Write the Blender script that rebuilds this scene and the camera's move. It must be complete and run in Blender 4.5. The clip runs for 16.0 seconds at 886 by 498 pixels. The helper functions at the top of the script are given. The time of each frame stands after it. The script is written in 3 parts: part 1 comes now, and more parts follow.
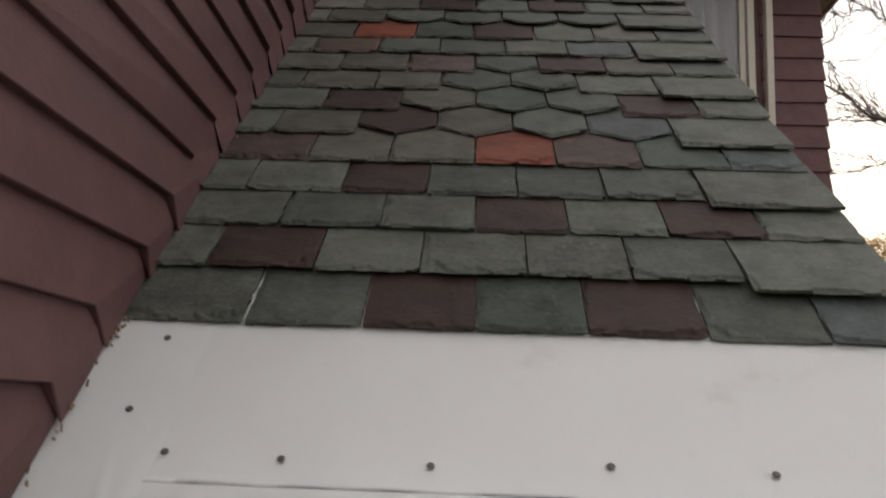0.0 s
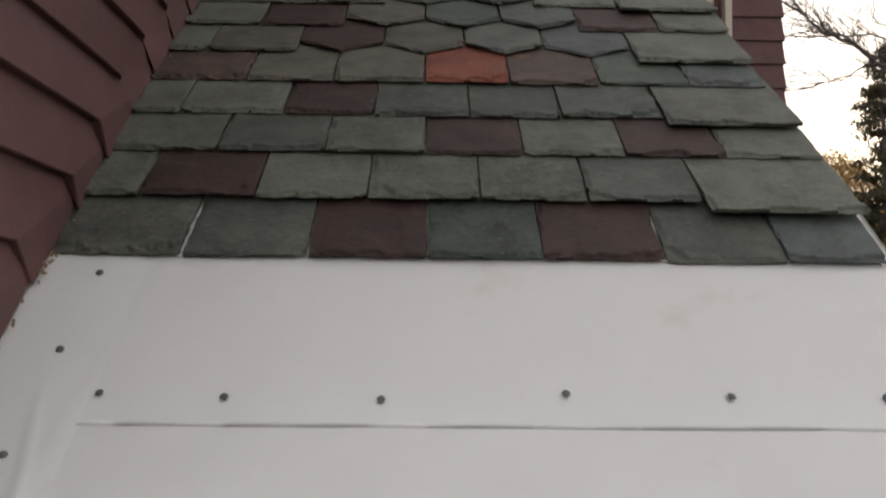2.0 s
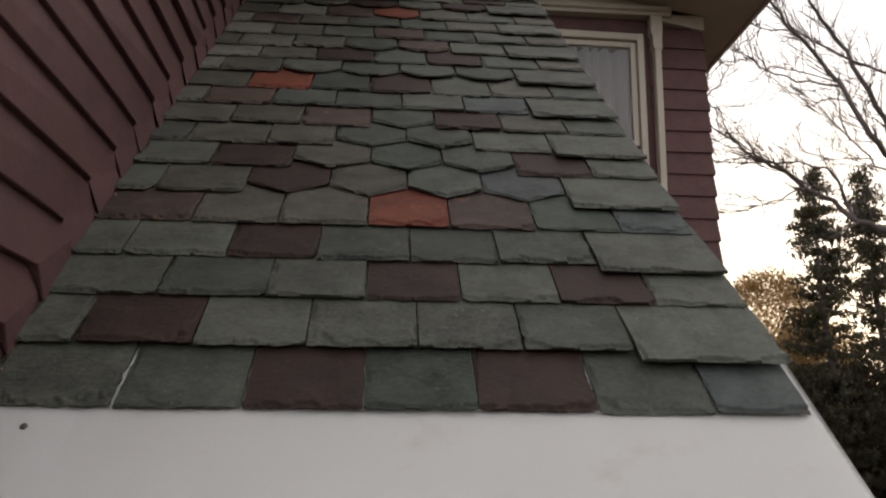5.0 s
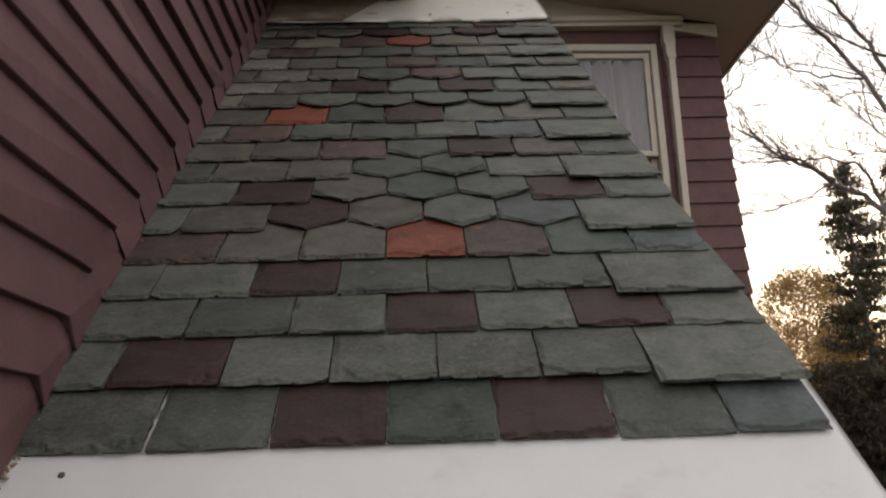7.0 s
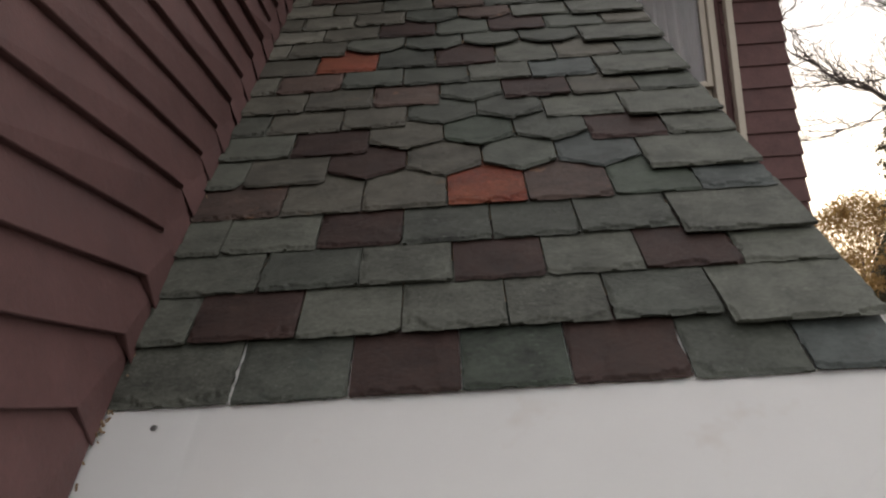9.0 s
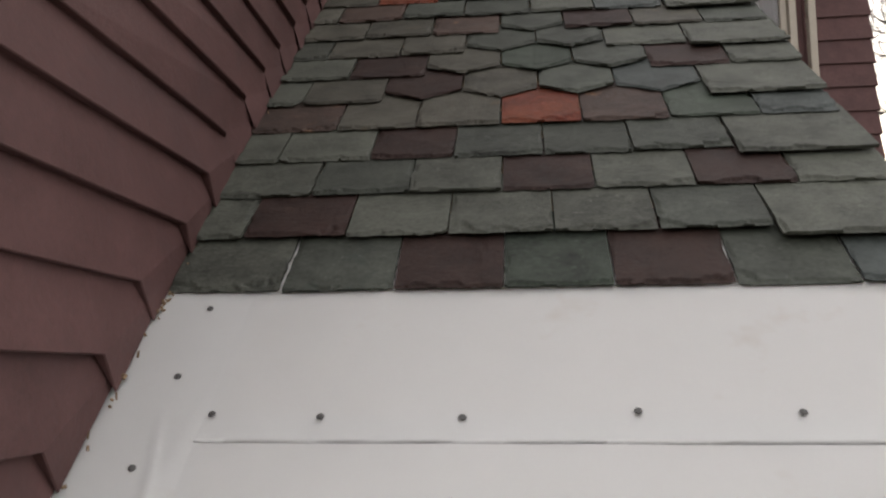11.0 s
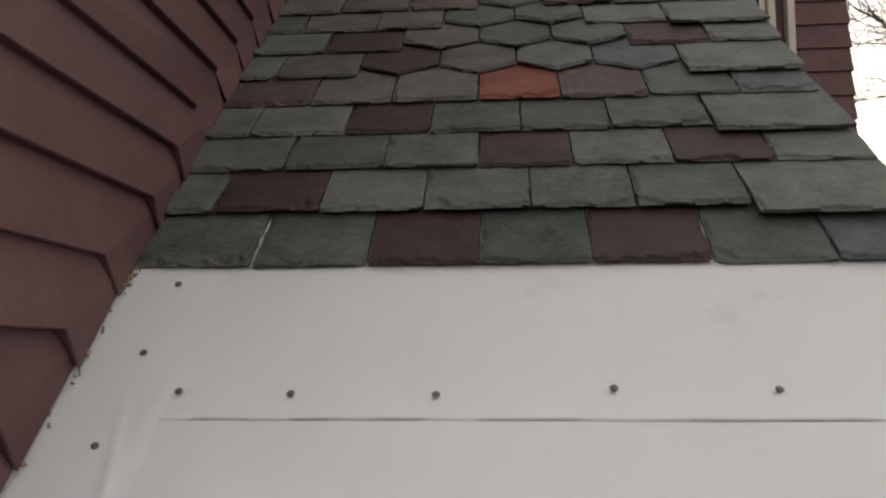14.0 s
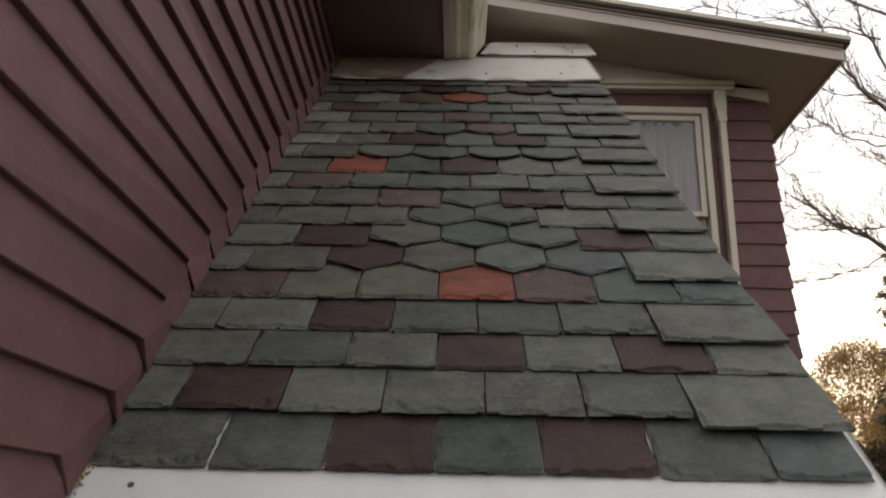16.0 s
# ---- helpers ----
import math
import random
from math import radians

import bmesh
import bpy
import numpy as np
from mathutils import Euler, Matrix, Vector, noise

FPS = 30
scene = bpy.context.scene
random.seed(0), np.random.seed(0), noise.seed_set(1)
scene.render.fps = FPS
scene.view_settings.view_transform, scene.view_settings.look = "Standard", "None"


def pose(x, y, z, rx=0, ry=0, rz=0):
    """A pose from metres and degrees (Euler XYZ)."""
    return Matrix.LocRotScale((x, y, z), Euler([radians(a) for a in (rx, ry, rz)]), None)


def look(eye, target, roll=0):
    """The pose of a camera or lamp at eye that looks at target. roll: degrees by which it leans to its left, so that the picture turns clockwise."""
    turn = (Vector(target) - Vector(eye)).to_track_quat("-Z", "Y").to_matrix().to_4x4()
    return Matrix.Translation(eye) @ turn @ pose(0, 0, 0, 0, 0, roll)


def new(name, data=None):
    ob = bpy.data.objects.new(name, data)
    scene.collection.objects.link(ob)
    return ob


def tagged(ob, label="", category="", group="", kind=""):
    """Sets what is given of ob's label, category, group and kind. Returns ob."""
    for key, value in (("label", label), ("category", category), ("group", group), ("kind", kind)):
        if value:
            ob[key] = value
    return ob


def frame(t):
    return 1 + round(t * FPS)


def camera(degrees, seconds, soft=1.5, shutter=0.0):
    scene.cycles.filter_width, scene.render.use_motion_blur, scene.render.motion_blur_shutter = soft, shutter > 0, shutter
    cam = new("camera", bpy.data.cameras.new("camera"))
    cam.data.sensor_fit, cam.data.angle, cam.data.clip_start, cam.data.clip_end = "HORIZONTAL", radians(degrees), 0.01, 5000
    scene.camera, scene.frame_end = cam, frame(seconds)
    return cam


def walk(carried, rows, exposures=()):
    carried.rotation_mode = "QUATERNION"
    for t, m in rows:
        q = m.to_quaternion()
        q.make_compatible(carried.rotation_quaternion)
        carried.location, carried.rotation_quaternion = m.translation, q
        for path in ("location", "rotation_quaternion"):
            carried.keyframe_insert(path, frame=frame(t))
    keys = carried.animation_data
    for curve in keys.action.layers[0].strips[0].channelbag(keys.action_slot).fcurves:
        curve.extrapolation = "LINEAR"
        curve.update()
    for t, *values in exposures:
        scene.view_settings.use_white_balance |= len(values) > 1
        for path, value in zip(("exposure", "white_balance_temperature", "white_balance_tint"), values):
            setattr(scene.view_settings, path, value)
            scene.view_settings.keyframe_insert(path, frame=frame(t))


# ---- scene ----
cam = camera(59.4, 16.0, soft=2.2, shutter=0.5)
ROWS = [
    (0.0, 0.2017, -1.3883, 3.1551, 101.538, -2.127, 1.861),
    (0.5, 0.2222, -1.3510, 3.1296, 99.293, -2.858, 1.158),
    (1.0, 0.2286, -1.3169, 3.1023, 95.699, -1.876, -0.771),
    (1.5, 0.2177, -1.3222, 3.1204, 94.306, -2.788, 0.358),
    (2.0, 0.2145, -1.3268, 3.1693, 95.928, -0.567, -1.059),
    (2.5, 0.1995, -1.3405, 3.1861, 98.285, -0.964, -0.608),
    (3.0, 0.2158, -1.3531, 3.2156, 100.824, -0.758, -1.018),
    (3.5, 0.2385, -1.3523, 3.2301, 103.783, -0.213, -3.386),
    (4.0, 0.2214, -1.3522, 3.2262, 103.557, -1.100, -5.258),
    (6.5, 0.2686, -1.3991, 3.2543, 105.348, 1.624, -2.494),
    (7.0, 0.2644, -1.4057, 3.2594, 105.283, 1.958, -1.821),
    (7.5, 0.2615, -1.4082, 3.2637, 104.755, 2.006, -1.294),
    (8.0, 0.2386, -1.4167, 3.2681, 105.321, 1.463, -0.506),
    (8.5, 0.2238, -1.4021, 3.2733, 102.274, 2.686, 1.229),
    (9.0, 0.2203, -1.4073, 3.2760, 101.086, 3.275, 1.853),
    (9.5, 0.2253, -1.4167, 3.2607, 103.335, 2.136, 2.298),
    (10.0, 0.2511, -1.4242, 3.1781, 101.831, 1.016, 5.357),
    (12.5, 0.2362, -1.4002, 3.1292, 97.997, 0.112, 6.115),
    (13.0, 0.2442, -1.3986, 3.1291, 98.038, -0.354, 5.648),
    (13.5, 0.2536, -1.3916, 3.1254, 97.882, 0.045, 5.244),
    (14.0, 0.2476, -1.3870, 3.1285, 97.794, 0.205, 4.292),
    (14.5, 0.2501, -1.4056, 3.1500, 99.677, 0.264, 3.038),
    (15.0, 0.2451, -1.4506, 3.1930, 105.270, -0.238, 1.832),
    (15.5, 0.2454, -1.4776, 3.2063, 108.482, -0.511, 1.324),
    (16.0, 0.2474, -1.4781, 3.2037, 109.476, -1.168, 0.740),
]
EXPOSURES = [(t, stops, 6580, 8) for t, stops in (
    (0, 1.51), (0.5, 1.52), (2, 1.50), (2.5, 1.53), (3, 1.43), (3.5, 1.49), (4, 1.32), (6.5, 1.51), (7, 1.65), (8, 1.67), (8.5, 1.53), (10, 1.41), (12.3, 2.07), (12.5, 2.03), (13, 1.55), (13.5, 1.47), (14.5, 1.45), (15, 1.59), (16, 1.61))]
walk(cam, [(t, pose(x, y, z, rx, ry, rz)) for t, x, y, z, rx, ry, rz in ROWS], EXPOSURES)

# ---- light: a bright hazy evening sky, the low sun behind the trees ----
SUN_AZIMUTH, SUN_HEIGHT = radians(30), radians(9)
world = bpy.data.worlds.new("evening_sky")
scene.world = world
world.use_nodes = True
wn = world.node_tree
sky = wn.nodes.new("ShaderNodeTexSky")
sky.sky_type = "NISHITA"
sky.sun_disc = False
sky.sun_elevation, sky.sun_rotation = SUN_HEIGHT, SUN_AZIMUTH
sky.air_density, sky.dust_density, sky.ozone_density = 1.0, 3.0, 1.5
veil = wn.nodes.new("ShaderNodeMix")          # thin even cloud over the clear sky
veil.data_type = "RGBA"
veil.inputs["Factor"].default_value = 0.91
wn.links.new(sky.outputs[0], veil.inputs["A"])
veil.inputs["B"].default_value = (3.35, 3.15, 3.2, 1)
wn.links.new(veil.outputs["Result"], wn.nodes["Background"].inputs[0])
wn.nodes["Background"].inputs[1].default_value = 0.15
sun = new("sun", bpy.data.lights.new("sun", "SUN"))
sun.data.energy, sun.data.angle, sun.data.color = 1.0, radians(0.6), (1.0, 0.82, 0.6)
sun_way = Vector((math.sin(SUN_AZIMUTH) * math.cos(SUN_HEIGHT), math.cos(SUN_AZIMUTH) * math.cos(SUN_HEIGHT), math.sin(SUN_HEIGHT)))
sun.matrix_world = look(sun_way * 60, (0, 0, 0))


# ---- materials ----
def surface(name, colour, rough=0.7, spread=0.25, grain=60.0, fine=400.0, bump=0.15, metal=0.0, spots=None, spot_scale=9.0, spot_edge=0.62, stretch=(1, 1, 1), per_object=0.0, space="Object", hue=0.0, coat=0.0, depth=0.004, gloss=0.4, flecks=None, fleck_scale=70.0, fleck_edge=0.68):
    """A node material: two scales of colour variation, optional blotches of a second colour, and relief."""
    m = bpy.data.materials.new(name)
    m.use_nodes = True
    nt = m.node_tree
    n, l = nt.nodes, nt.links
    bsdf = n["Principled BSDF"]
    bsdf.inputs["Metallic"].default_value = metal
    bsdf.inputs["Specular IOR Level"].default_value = gloss
    if coat:
        bsdf.inputs["Coat Weight"].default_value = coat
    co = n.new("ShaderNodeTexCoord")
    mp = n.new("ShaderNodeMapping")
    mp.inputs["Scale"].default_value = stretch
    l.new(co.outputs[space], mp.inputs[0])
    info = n.new("ShaderNodeObjectInfo")
    shift = n.new("ShaderNodeVectorMath")
    shift.operation = "MULTIPLY_ADD"
    l.new(info.outputs["Random"], shift.inputs[0])
    shift.inputs[1].default_value = (31.0, 17.0, 23.0)
    l.new(mp.outputs[0], shift.inputs[2])
    vec = shift.outputs[0] if per_object else mp.outputs[0]

    def tex(scale, detail, rough_t=0.6):
        t = n.new("ShaderNodeTexNoise")
        t.inputs["Scale"].default_value, t.inputs["Detail"].default_value, t.inputs["Roughness"].default_value = scale, detail, rough_t
        l.new(vec, t.inputs["Vector"])
        return t

    def mth(op, a, b):
        t = n.new("ShaderNodeMath")
        t.operation = op
        for i, v in enumerate((a, b)):
            if isinstance(v, (int, float)):
                t.inputs[i].default_value = v
            else:
                l.new(v, t.inputs[i])
        return t.outputs[0]

    big, small = tex(grain * 0.12, 3), tex(grain, 5, 0.7)
    hairs = tex(fine, 2)
    v = mth("ADD", mth("MULTIPLY", mth("SUBTRACT", big.outputs["Fac"], 0.5), 1.6 * spread), mth("MULTIPLY", mth("SUBTRACT", small.outputs["Fac"], 0.5), 1.8 * spread))
    v = mth("ADD", v, mth("MULTIPLY", mth("SUBTRACT", hairs.outputs["Fac"], 0.5), 0.6 * spread))
    if per_object:
        v = mth("ADD", v, mth("MULTIPLY", mth("SUBTRACT", info.outputs["Random"], 0.5), per_object))
    v = mth("ADD", v, 1.0)
    hsv = n.new("ShaderNodeHueSaturation")
    hsv.inputs["Color"].default_value = (*colour, 1)
    l.new(v, hsv.inputs["Value"])
    if hue:
        h = mth("ADD", mth("MULTIPLY", mth("SUBTRACT", tex(grain * 0.08, 2).outputs["Fac"], 0.5), hue), 0.5)
        l.new(h, hsv.inputs["Hue"])
    out = hsv.outputs[0]
    if spots:
        ramp = n.new("ShaderNodeMapRange")
        ramp.inputs["From Min"].default_value, ramp.inputs["From Max"].default_value = spot_edge, spot_edge + 0.12
        l.new(tex(spot_scale, 4, 0.65).outputs["Fac"], ramp.inputs[0])
        mix = n.new("ShaderNodeMix")
        mix.data_type = "RGBA"
        l.new(ramp.outputs[0], mix.inputs["Factor"])
        l.new(out, mix.inputs["A"])
        mix.inputs["B"].default_value = (*spots, 1)
        out = mix.outputs["Result"]
    if flecks:
        ramp = n.new("ShaderNodeMapRange")
        ramp.inputs["From Min"].default_value, ramp.inputs["From Max"].default_value, ramp.inputs["To Max"].default_value = fleck_edge, fleck_edge + 0.06, 0.75
        l.new(tex(fleck_scale, 3, 0.7).outputs["Fac"], ramp.inputs[0])
        mix = n.new("ShaderNodeMix")
        mix.data_type = "RGBA"
        l.new(ramp.outputs[0], mix.inputs["Factor"])
        l.new(out, mix.inputs["A"])
        mix.inputs["B"].default_value = (*flecks, 1)
        out = mix.outputs["Result"]
    l.new(out, bsdf.inputs["Base Color"])
    r = mth("ADD", mth("MULTIPLY", mth("SUBTRACT", small.outputs["Fac"], 0.5), 0.3), rough)
    l.new(r, bsdf.inputs["Roughness"])
    if bump:
        bp = n.new("ShaderNodeBump")
        bp.inputs["Strength"].default_value, bp.inputs["Distance"].default_value = bump, depth
        l.new(mth("ADD", mth("ADD", small.outputs["Fac"], mth("MULTIPLY", big.outputs["Fac"], 1.2)), mth("MULTIPLY", hairs.outputs["Fac"], 0.25)), bp.inputs["Height"])
        l.new(bp.outputs[0], bsdf.inputs["Normal"])
    return m


def slate_stuff(name, colour, spots=None, spot_edge=0.62, per_object=0.38, hue=0.03):
    pale = tuple(min(0.4, 1.75 * c + 0.012) for c in colour)
    return surface(name, colour, rough=0.66, gloss=0.3, spread=1.0, grain=85, fine=620, bump=0.85, spots=spots, spot_scale=17, spot_edge=spot_edge, stretch=(1.0, 1.15, 1.0), per_object=per_object, hue=hue, depth=0.0032, flecks=pale, fleck_scale=62, fleck_edge=0.635)


SLATES = {
    "G": slate_stuff("sea_green_slate", (0.0512, 0.0568, 0.0463), spots=(0.0386, 0.0467, 0.0385), spot_edge=0.60),
    "L": slate_stuff("light_green_slate", (0.0666, 0.0706, 0.0572), spots=(0.0517, 0.0578, 0.0474), spot_edge=0.60),
    "T": slate_stuff("teal_slate", (0.0378, 0.0476, 0.0359), spots=(0.0518, 0.0599, 0.0454), spot_edge=0.64),
    "S": slate_stuff("olive_grey_slate", (0.0637, 0.0608, 0.0481), spots=(0.0902, 0.0675, 0.0434), spot_edge=0.64),
    "D": slate_stuff("dark_green_slate", (0.0406, 0.0451, 0.0364), spots=(0.0541, 0.0573, 0.0460), spot_edge=0.66),
    "U": slate_stuff("blue_grey_slate", (0.0460, 0.0539, 0.0503), spots=(0.0541, 0.0514, 0.0496), spot_edge=0.58),
    "P": slate_stuff("purple_slate", (0.0248, 0.0132, 0.0103), spots=(0.0433, 0.0238, 0.0175), spot_edge=0.62, per_object=0.25),
    "B": slate_stuff("weathered_brown_slate", (0.0582, 0.0394, 0.0315), spots=(0.1680, 0.0945, 0.0550), spot_edge=0.61),
    "O": slate_stuff("orange_red_slate", (0.1280, 0.0330, 0.0170), spots=(0.1050, 0.0370, 0.0220), spot_edge=0.60),
    "W": slate_stuff("pale_lichened_slate", (0.1150, 0.1120, 0.0900), spots=(0.1750, 0.1720, 0.1480), spot_edge=0.60),
}
PURPLE = surface("brown_purple_wall_paint", (0.097, 0.0500, 0.0473), rough=0.62, gloss=0.25, spread=0.42, grain=75, fine=520, bump=0.8, spots=(0.087, 0.0475, 0.0460), spot_scale=5, spot_edge=0.54, stretch=(1, 0.8, 1.0), space="Object", per_object=0.14, depth=0.0022, flecks=(0.135, 0.080, 0.076), fleck_scale=90, fleck_edge=0.68)
CREAM = surface("aged_cream_trim_paint", (0.42, 0.38, 0.31), rough=0.5, spread=0.14, grain=22, fine=300, bump=0.12, spots=(0.34, 0.30, 0.23), spot_scale=5, spot_edge=0.66)
TAUPE = surface("taupe_rake_paint", (0.43, 0.375, 0.33), rough=0.55, spread=0.12, grain=18, fine=250, bump=0.12)
SOFFIT = surface("soffit_paint", (0.40, 0.345, 0.29), rough=0.65, spread=0.14, grain=9, fine=200, bump=0.1, spots=(0.36, 0.32, 0.26), spot_scale=3, spot_edge=0.62)
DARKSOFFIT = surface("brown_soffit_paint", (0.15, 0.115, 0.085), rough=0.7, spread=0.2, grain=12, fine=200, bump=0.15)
SHEET = surface("white_membrane", (0.815, 0.818, 0.803), rough=0.45, spread=0.035, grain=7, fine=700, bump=0.16, spots=(0.755, 0.735, 0.70), spot_scale=4.5, spot_edge=0.62, depth=0.002)
FLASH = surface("white_painted_flashing", (0.85, 0.83, 0.77), rough=0.45, spread=0.07, grain=14, fine=400, bump=0.15, spots=(0.56, 0.44, 0.28), spot_scale=5, spot_edge=0.58)
# brown that holds both dirt and the shade under the eave
DIRT_AND_SHADE = surface("dirt_and_shade_flashing", (0.42, 0.345, 0.25), rough=0.6, spread=0.35, grain=16, fine=300, bump=0.2, spots=(0.62, 0.56, 0.46), spot_scale=6, spot_edge=0.54)
NAIL = surface("weathered_nail_steel", (0.11, 0.108, 0.105), rough=0.55, spread=0.6, grain=300, fine=1500, bump=0.3, metal=0.7, depth=0.001)
GUTTER = surface("green_stained_gutter_paint", (0.50, 0.475, 0.38), rough=0.45, spread=0.25, grain=20, fine=200, bump=0.1, spots=(0.29, 0.31, 0.18), spot_scale=8, spot_edge=0.56, stretch=(1, 0.2, 1))
WOOD = surface("raw_deck_boards", (0.26, 0.19, 0.12), rough=0.8, spread=0.3, grain=18, fine=200, bump=0.3, stretch=(0.2, 1, 1))
DEBRIS = surface("wind_blown_debris", (0.24, 0.17, 0.105), rough=0.9, spread=0.9, grain=90, fine=400, bump=0.4)
CURTAIN = surface("sheer_white_curtain", (0.76, 0.71, 0.68), rough=0.85, spread=0.08, grain=30, fine=500, bump=0.1, stretch=(1, 1, 0.15))
ROOM = surface("dim_room_plaster", (0.22, 0.20, 0.18), rough=0.9, spread=0.1, grain=8, bump=0.05)
SHINGLE = surface("grey_asphalt_shingle", (0.10, 0.10, 0.098), rough=0.9, spread=0.4, grain=60, bump=0.4)
GRASS = surface("autumn_lawn", (0.070, 0.060, 0.036), rough=0.95, spread=0.6, grain=6, fine=60, bump=0.5, spots=(0.13, 0.075, 0.028), spot_scale=2.2, spot_edge=0.55, depth=0.05)
BARK = surface("grey_brown_bark", (0.098, 0.082, 0.076), rough=0.9, spread=0.4, grain=16, fine=90, bump=0.6, stretch=(1, 1, 0.25), depth=0.02)


def leaf_stuff(name, colour, glow, per_island=0.5):
    m = bpy.data.materials.new(name)
    m.use_nodes = True
    n, l = m.node_tree.nodes, m.node_tree.links
    bsdf = n["Principled BSDF"]
    geo = n.new("ShaderNodeNewGeometry")
    rng = n.new("ShaderNodeMapRange")
    rng.inputs["To Min"].default_value, rng.inputs["To Max"].default_value = 1 - per_island, 1 + per_island
    l.new(geo.outputs["Random Per Island"], rng.inputs[0])
    hsv = n.new("ShaderNodeHueSaturation")
    hsv.inputs["Color"].default_value = (*colour, 1)
    l.new(rng.outputs[0], hsv.inputs["Value"])
    l.new(hsv.outputs[0], bsdf.inputs["Base Color"])
    bsdf.inputs["Roughness"].default_value = 0.7
    tr = n.new("ShaderNodeBsdfTranslucent")
    tr.inputs[0].default_value = (*glow, 1)
    mix = n.new("ShaderNodeMixShader")
    mix.inputs[0].default_value = 0.4
    l.new(bsdf.outputs[0], mix.inputs[1])
    l.new(tr.outputs[0], mix.inputs[2])
    l.new(mix.outputs[0], n["Material Output"].inputs[0])
    return m


NEEDLES = leaf_stuff("dark_conifer_sprays", (0.046, 0.045, 0.025), (0.08, 0.062, 0.022))
GOLD = leaf_stuff("golden_autumn_leaves", (0.26, 0.165, 0.060), (0.36, 0.23, 0.085))
OLIVE = leaf_stuff("olive_shrub_leaves", (0.034, 0.027, 0.013), (0.045, 0.030, 0.010))
glass = bpy.data.materials.new("window_glass")
glass.use_nodes = True
gb = glass.node_tree.nodes["Principled BSDF"]
gb.inputs["Roughness"].default_value, gb.inputs["Transmission Weight"].default_value, gb.inputs["IOR"].default_value = 0.02, 1.0, 1.45


# ---- building helpers ----
def part(name, bm, material, parent=None, label="", smooth=False):
    """Links a bmesh as one mesh object, under a thing or under a part."""
    me = bpy.data.meshes.new(name)
    bm.normal_update()
    bm.to_mesh(me)
    bm.free()
    me.materials.append(material)
    if smooth:
        me.shade_smooth()
    ob = new(name, me)
    ob.parent = parent
    if label:
        ob["label"] = label
    return ob


def thing(name, label, category, group="", kind="", m=None):
    ob = new(name)
    ob.empty_display_size = 0.1
    if m is not None:
        ob.matrix_basis = m
    return tagged(ob, label, category, group, kind)


def box(bm, x0, x1, y0, y1, z0, z1, soft=0.0, m=None):
    made = bmesh.ops.create_cube(bm, size=1.0)["verts"]
    for v in made:
        v.co = Vector(((x0 + x1) / 2 + v.co.x * (x1 - x0), (y0 + y1) / 2 + v.co.y * (y1 - y0), (z0 + z1) / 2 + v.co.z * (z1 - z0)))
        if m is not None:
            v.co = m @ v.co
    if soft:
        edges = list({e for v in made for e in v.link_edges})
        bmesh.ops.bevel(bm, geom=edges, offset=soft, segments=1, affect="EDGES")
    return bm


def prism(bm, outline, way, m=None):
    """A closed prism: a planar outline of points, swept along a vector."""
    way = Vector(way)
    a = [bm.verts.new(Vector(p)) for p in outline]
    b = [bm.verts.new(Vector(p) + way) for p in outline]
    bm.faces.new(a[::-1])
    bm.faces.new(b)
    for i in range(len(a)):
        j = (i + 1) % len(a)
        bm.faces.new((a[i], a[j], b[j], b[i]))
    if m is not None:
        for v in a + b:
            v.co = m @ v.co
    bmesh.ops.recalc_face_normals(bm, faces=bm.faces)
    return bm


def tube(bm, points, radii, sides=6):
    """A tapered tube along a line of points."""
    rings = []
    for i, p in enumerate(points):
        p = Vector(p)
        d = (Vector(points[min(i + 1, len(points) - 1)]) - Vector(points[max(i - 1, 0)])).normalized()
        q = d.to_track_quat("Z", "Y")
        rings.append([bm.verts.new(p + q @ Vector((radii[i] * math.cos(a), radii[i] * math.sin(a), 0))) for a in (k * 2 * math.pi / sides for k in range(sides))])
    for r, s in zip(rings, rings[1:]):
        for k in range(sides):
            bm.faces.new((r[k], r[(k + 1) % sides], s[(k + 1) % sides], s[k]))
    bm.faces.new(rings[0][::-1])
    bm.faces.new(rings[-1])
    return bm


# ---- plan ----
SLOPE, EAVE_Z = 45.2, 3.3
ROOF = pose(0, 0, EAVE_Z, SLOPE, 0, 0)      # x along the eave, y up the slope, z off the slope
DECK = -0.024                               # top of the sheathing, off the slope plane
HOUSE_END = -0.62                           # near end of the main house, out of view, set short to admit sky light
WALL_X = -0.43                              # face of the side wall
WING_Y, WING_X = 2.78, 2.15                 # face and corner of the wing's gable wall
SIDING = 0.131                              # exposure of the siding
RAKE_Y = 2.34


def soffit_z(x):
    return 5.78 - 0.178 * (x - 2.16)


# ---- ground ----
bm = bmesh.new()
bmesh.ops.create_grid(bm, x_segments=60, y_segments=60, size=1.0)
for v in bm.verts:
    r = 900 * abs(v.co.x) ** 2.2 * (1 if v.co.x > 0 else -1), 900 * abs(v.co.y) ** 2.2 * (1 if v.co.y > 0 else -1)
    v.co = Vector((r[0], r[1], 0.25 * noise.noise(Vector((r[0] * 0.08, r[1] * 0.08, 0))) if max(map(abs, r)) > 8 else 0))
tagged(part("ground", bm, GRASS), "dim autumn lawn scattered with brown fallen leaves", "ground", kind="structure")

# ---- side wall with lapped siding, cut short along the roof slope ----
wall_west = thing("wall_west", "brown-purple painted lapped wooden siding beside the slate roof", "wall", kind="structure")
bm = bmesh.new()
box(bm, WALL_X - 0.25, WALL_X - 0.017, HOUSE_END, 7.8, 0.0, 5.72)
part("wall_core", bm, PURPLE, wall_west)


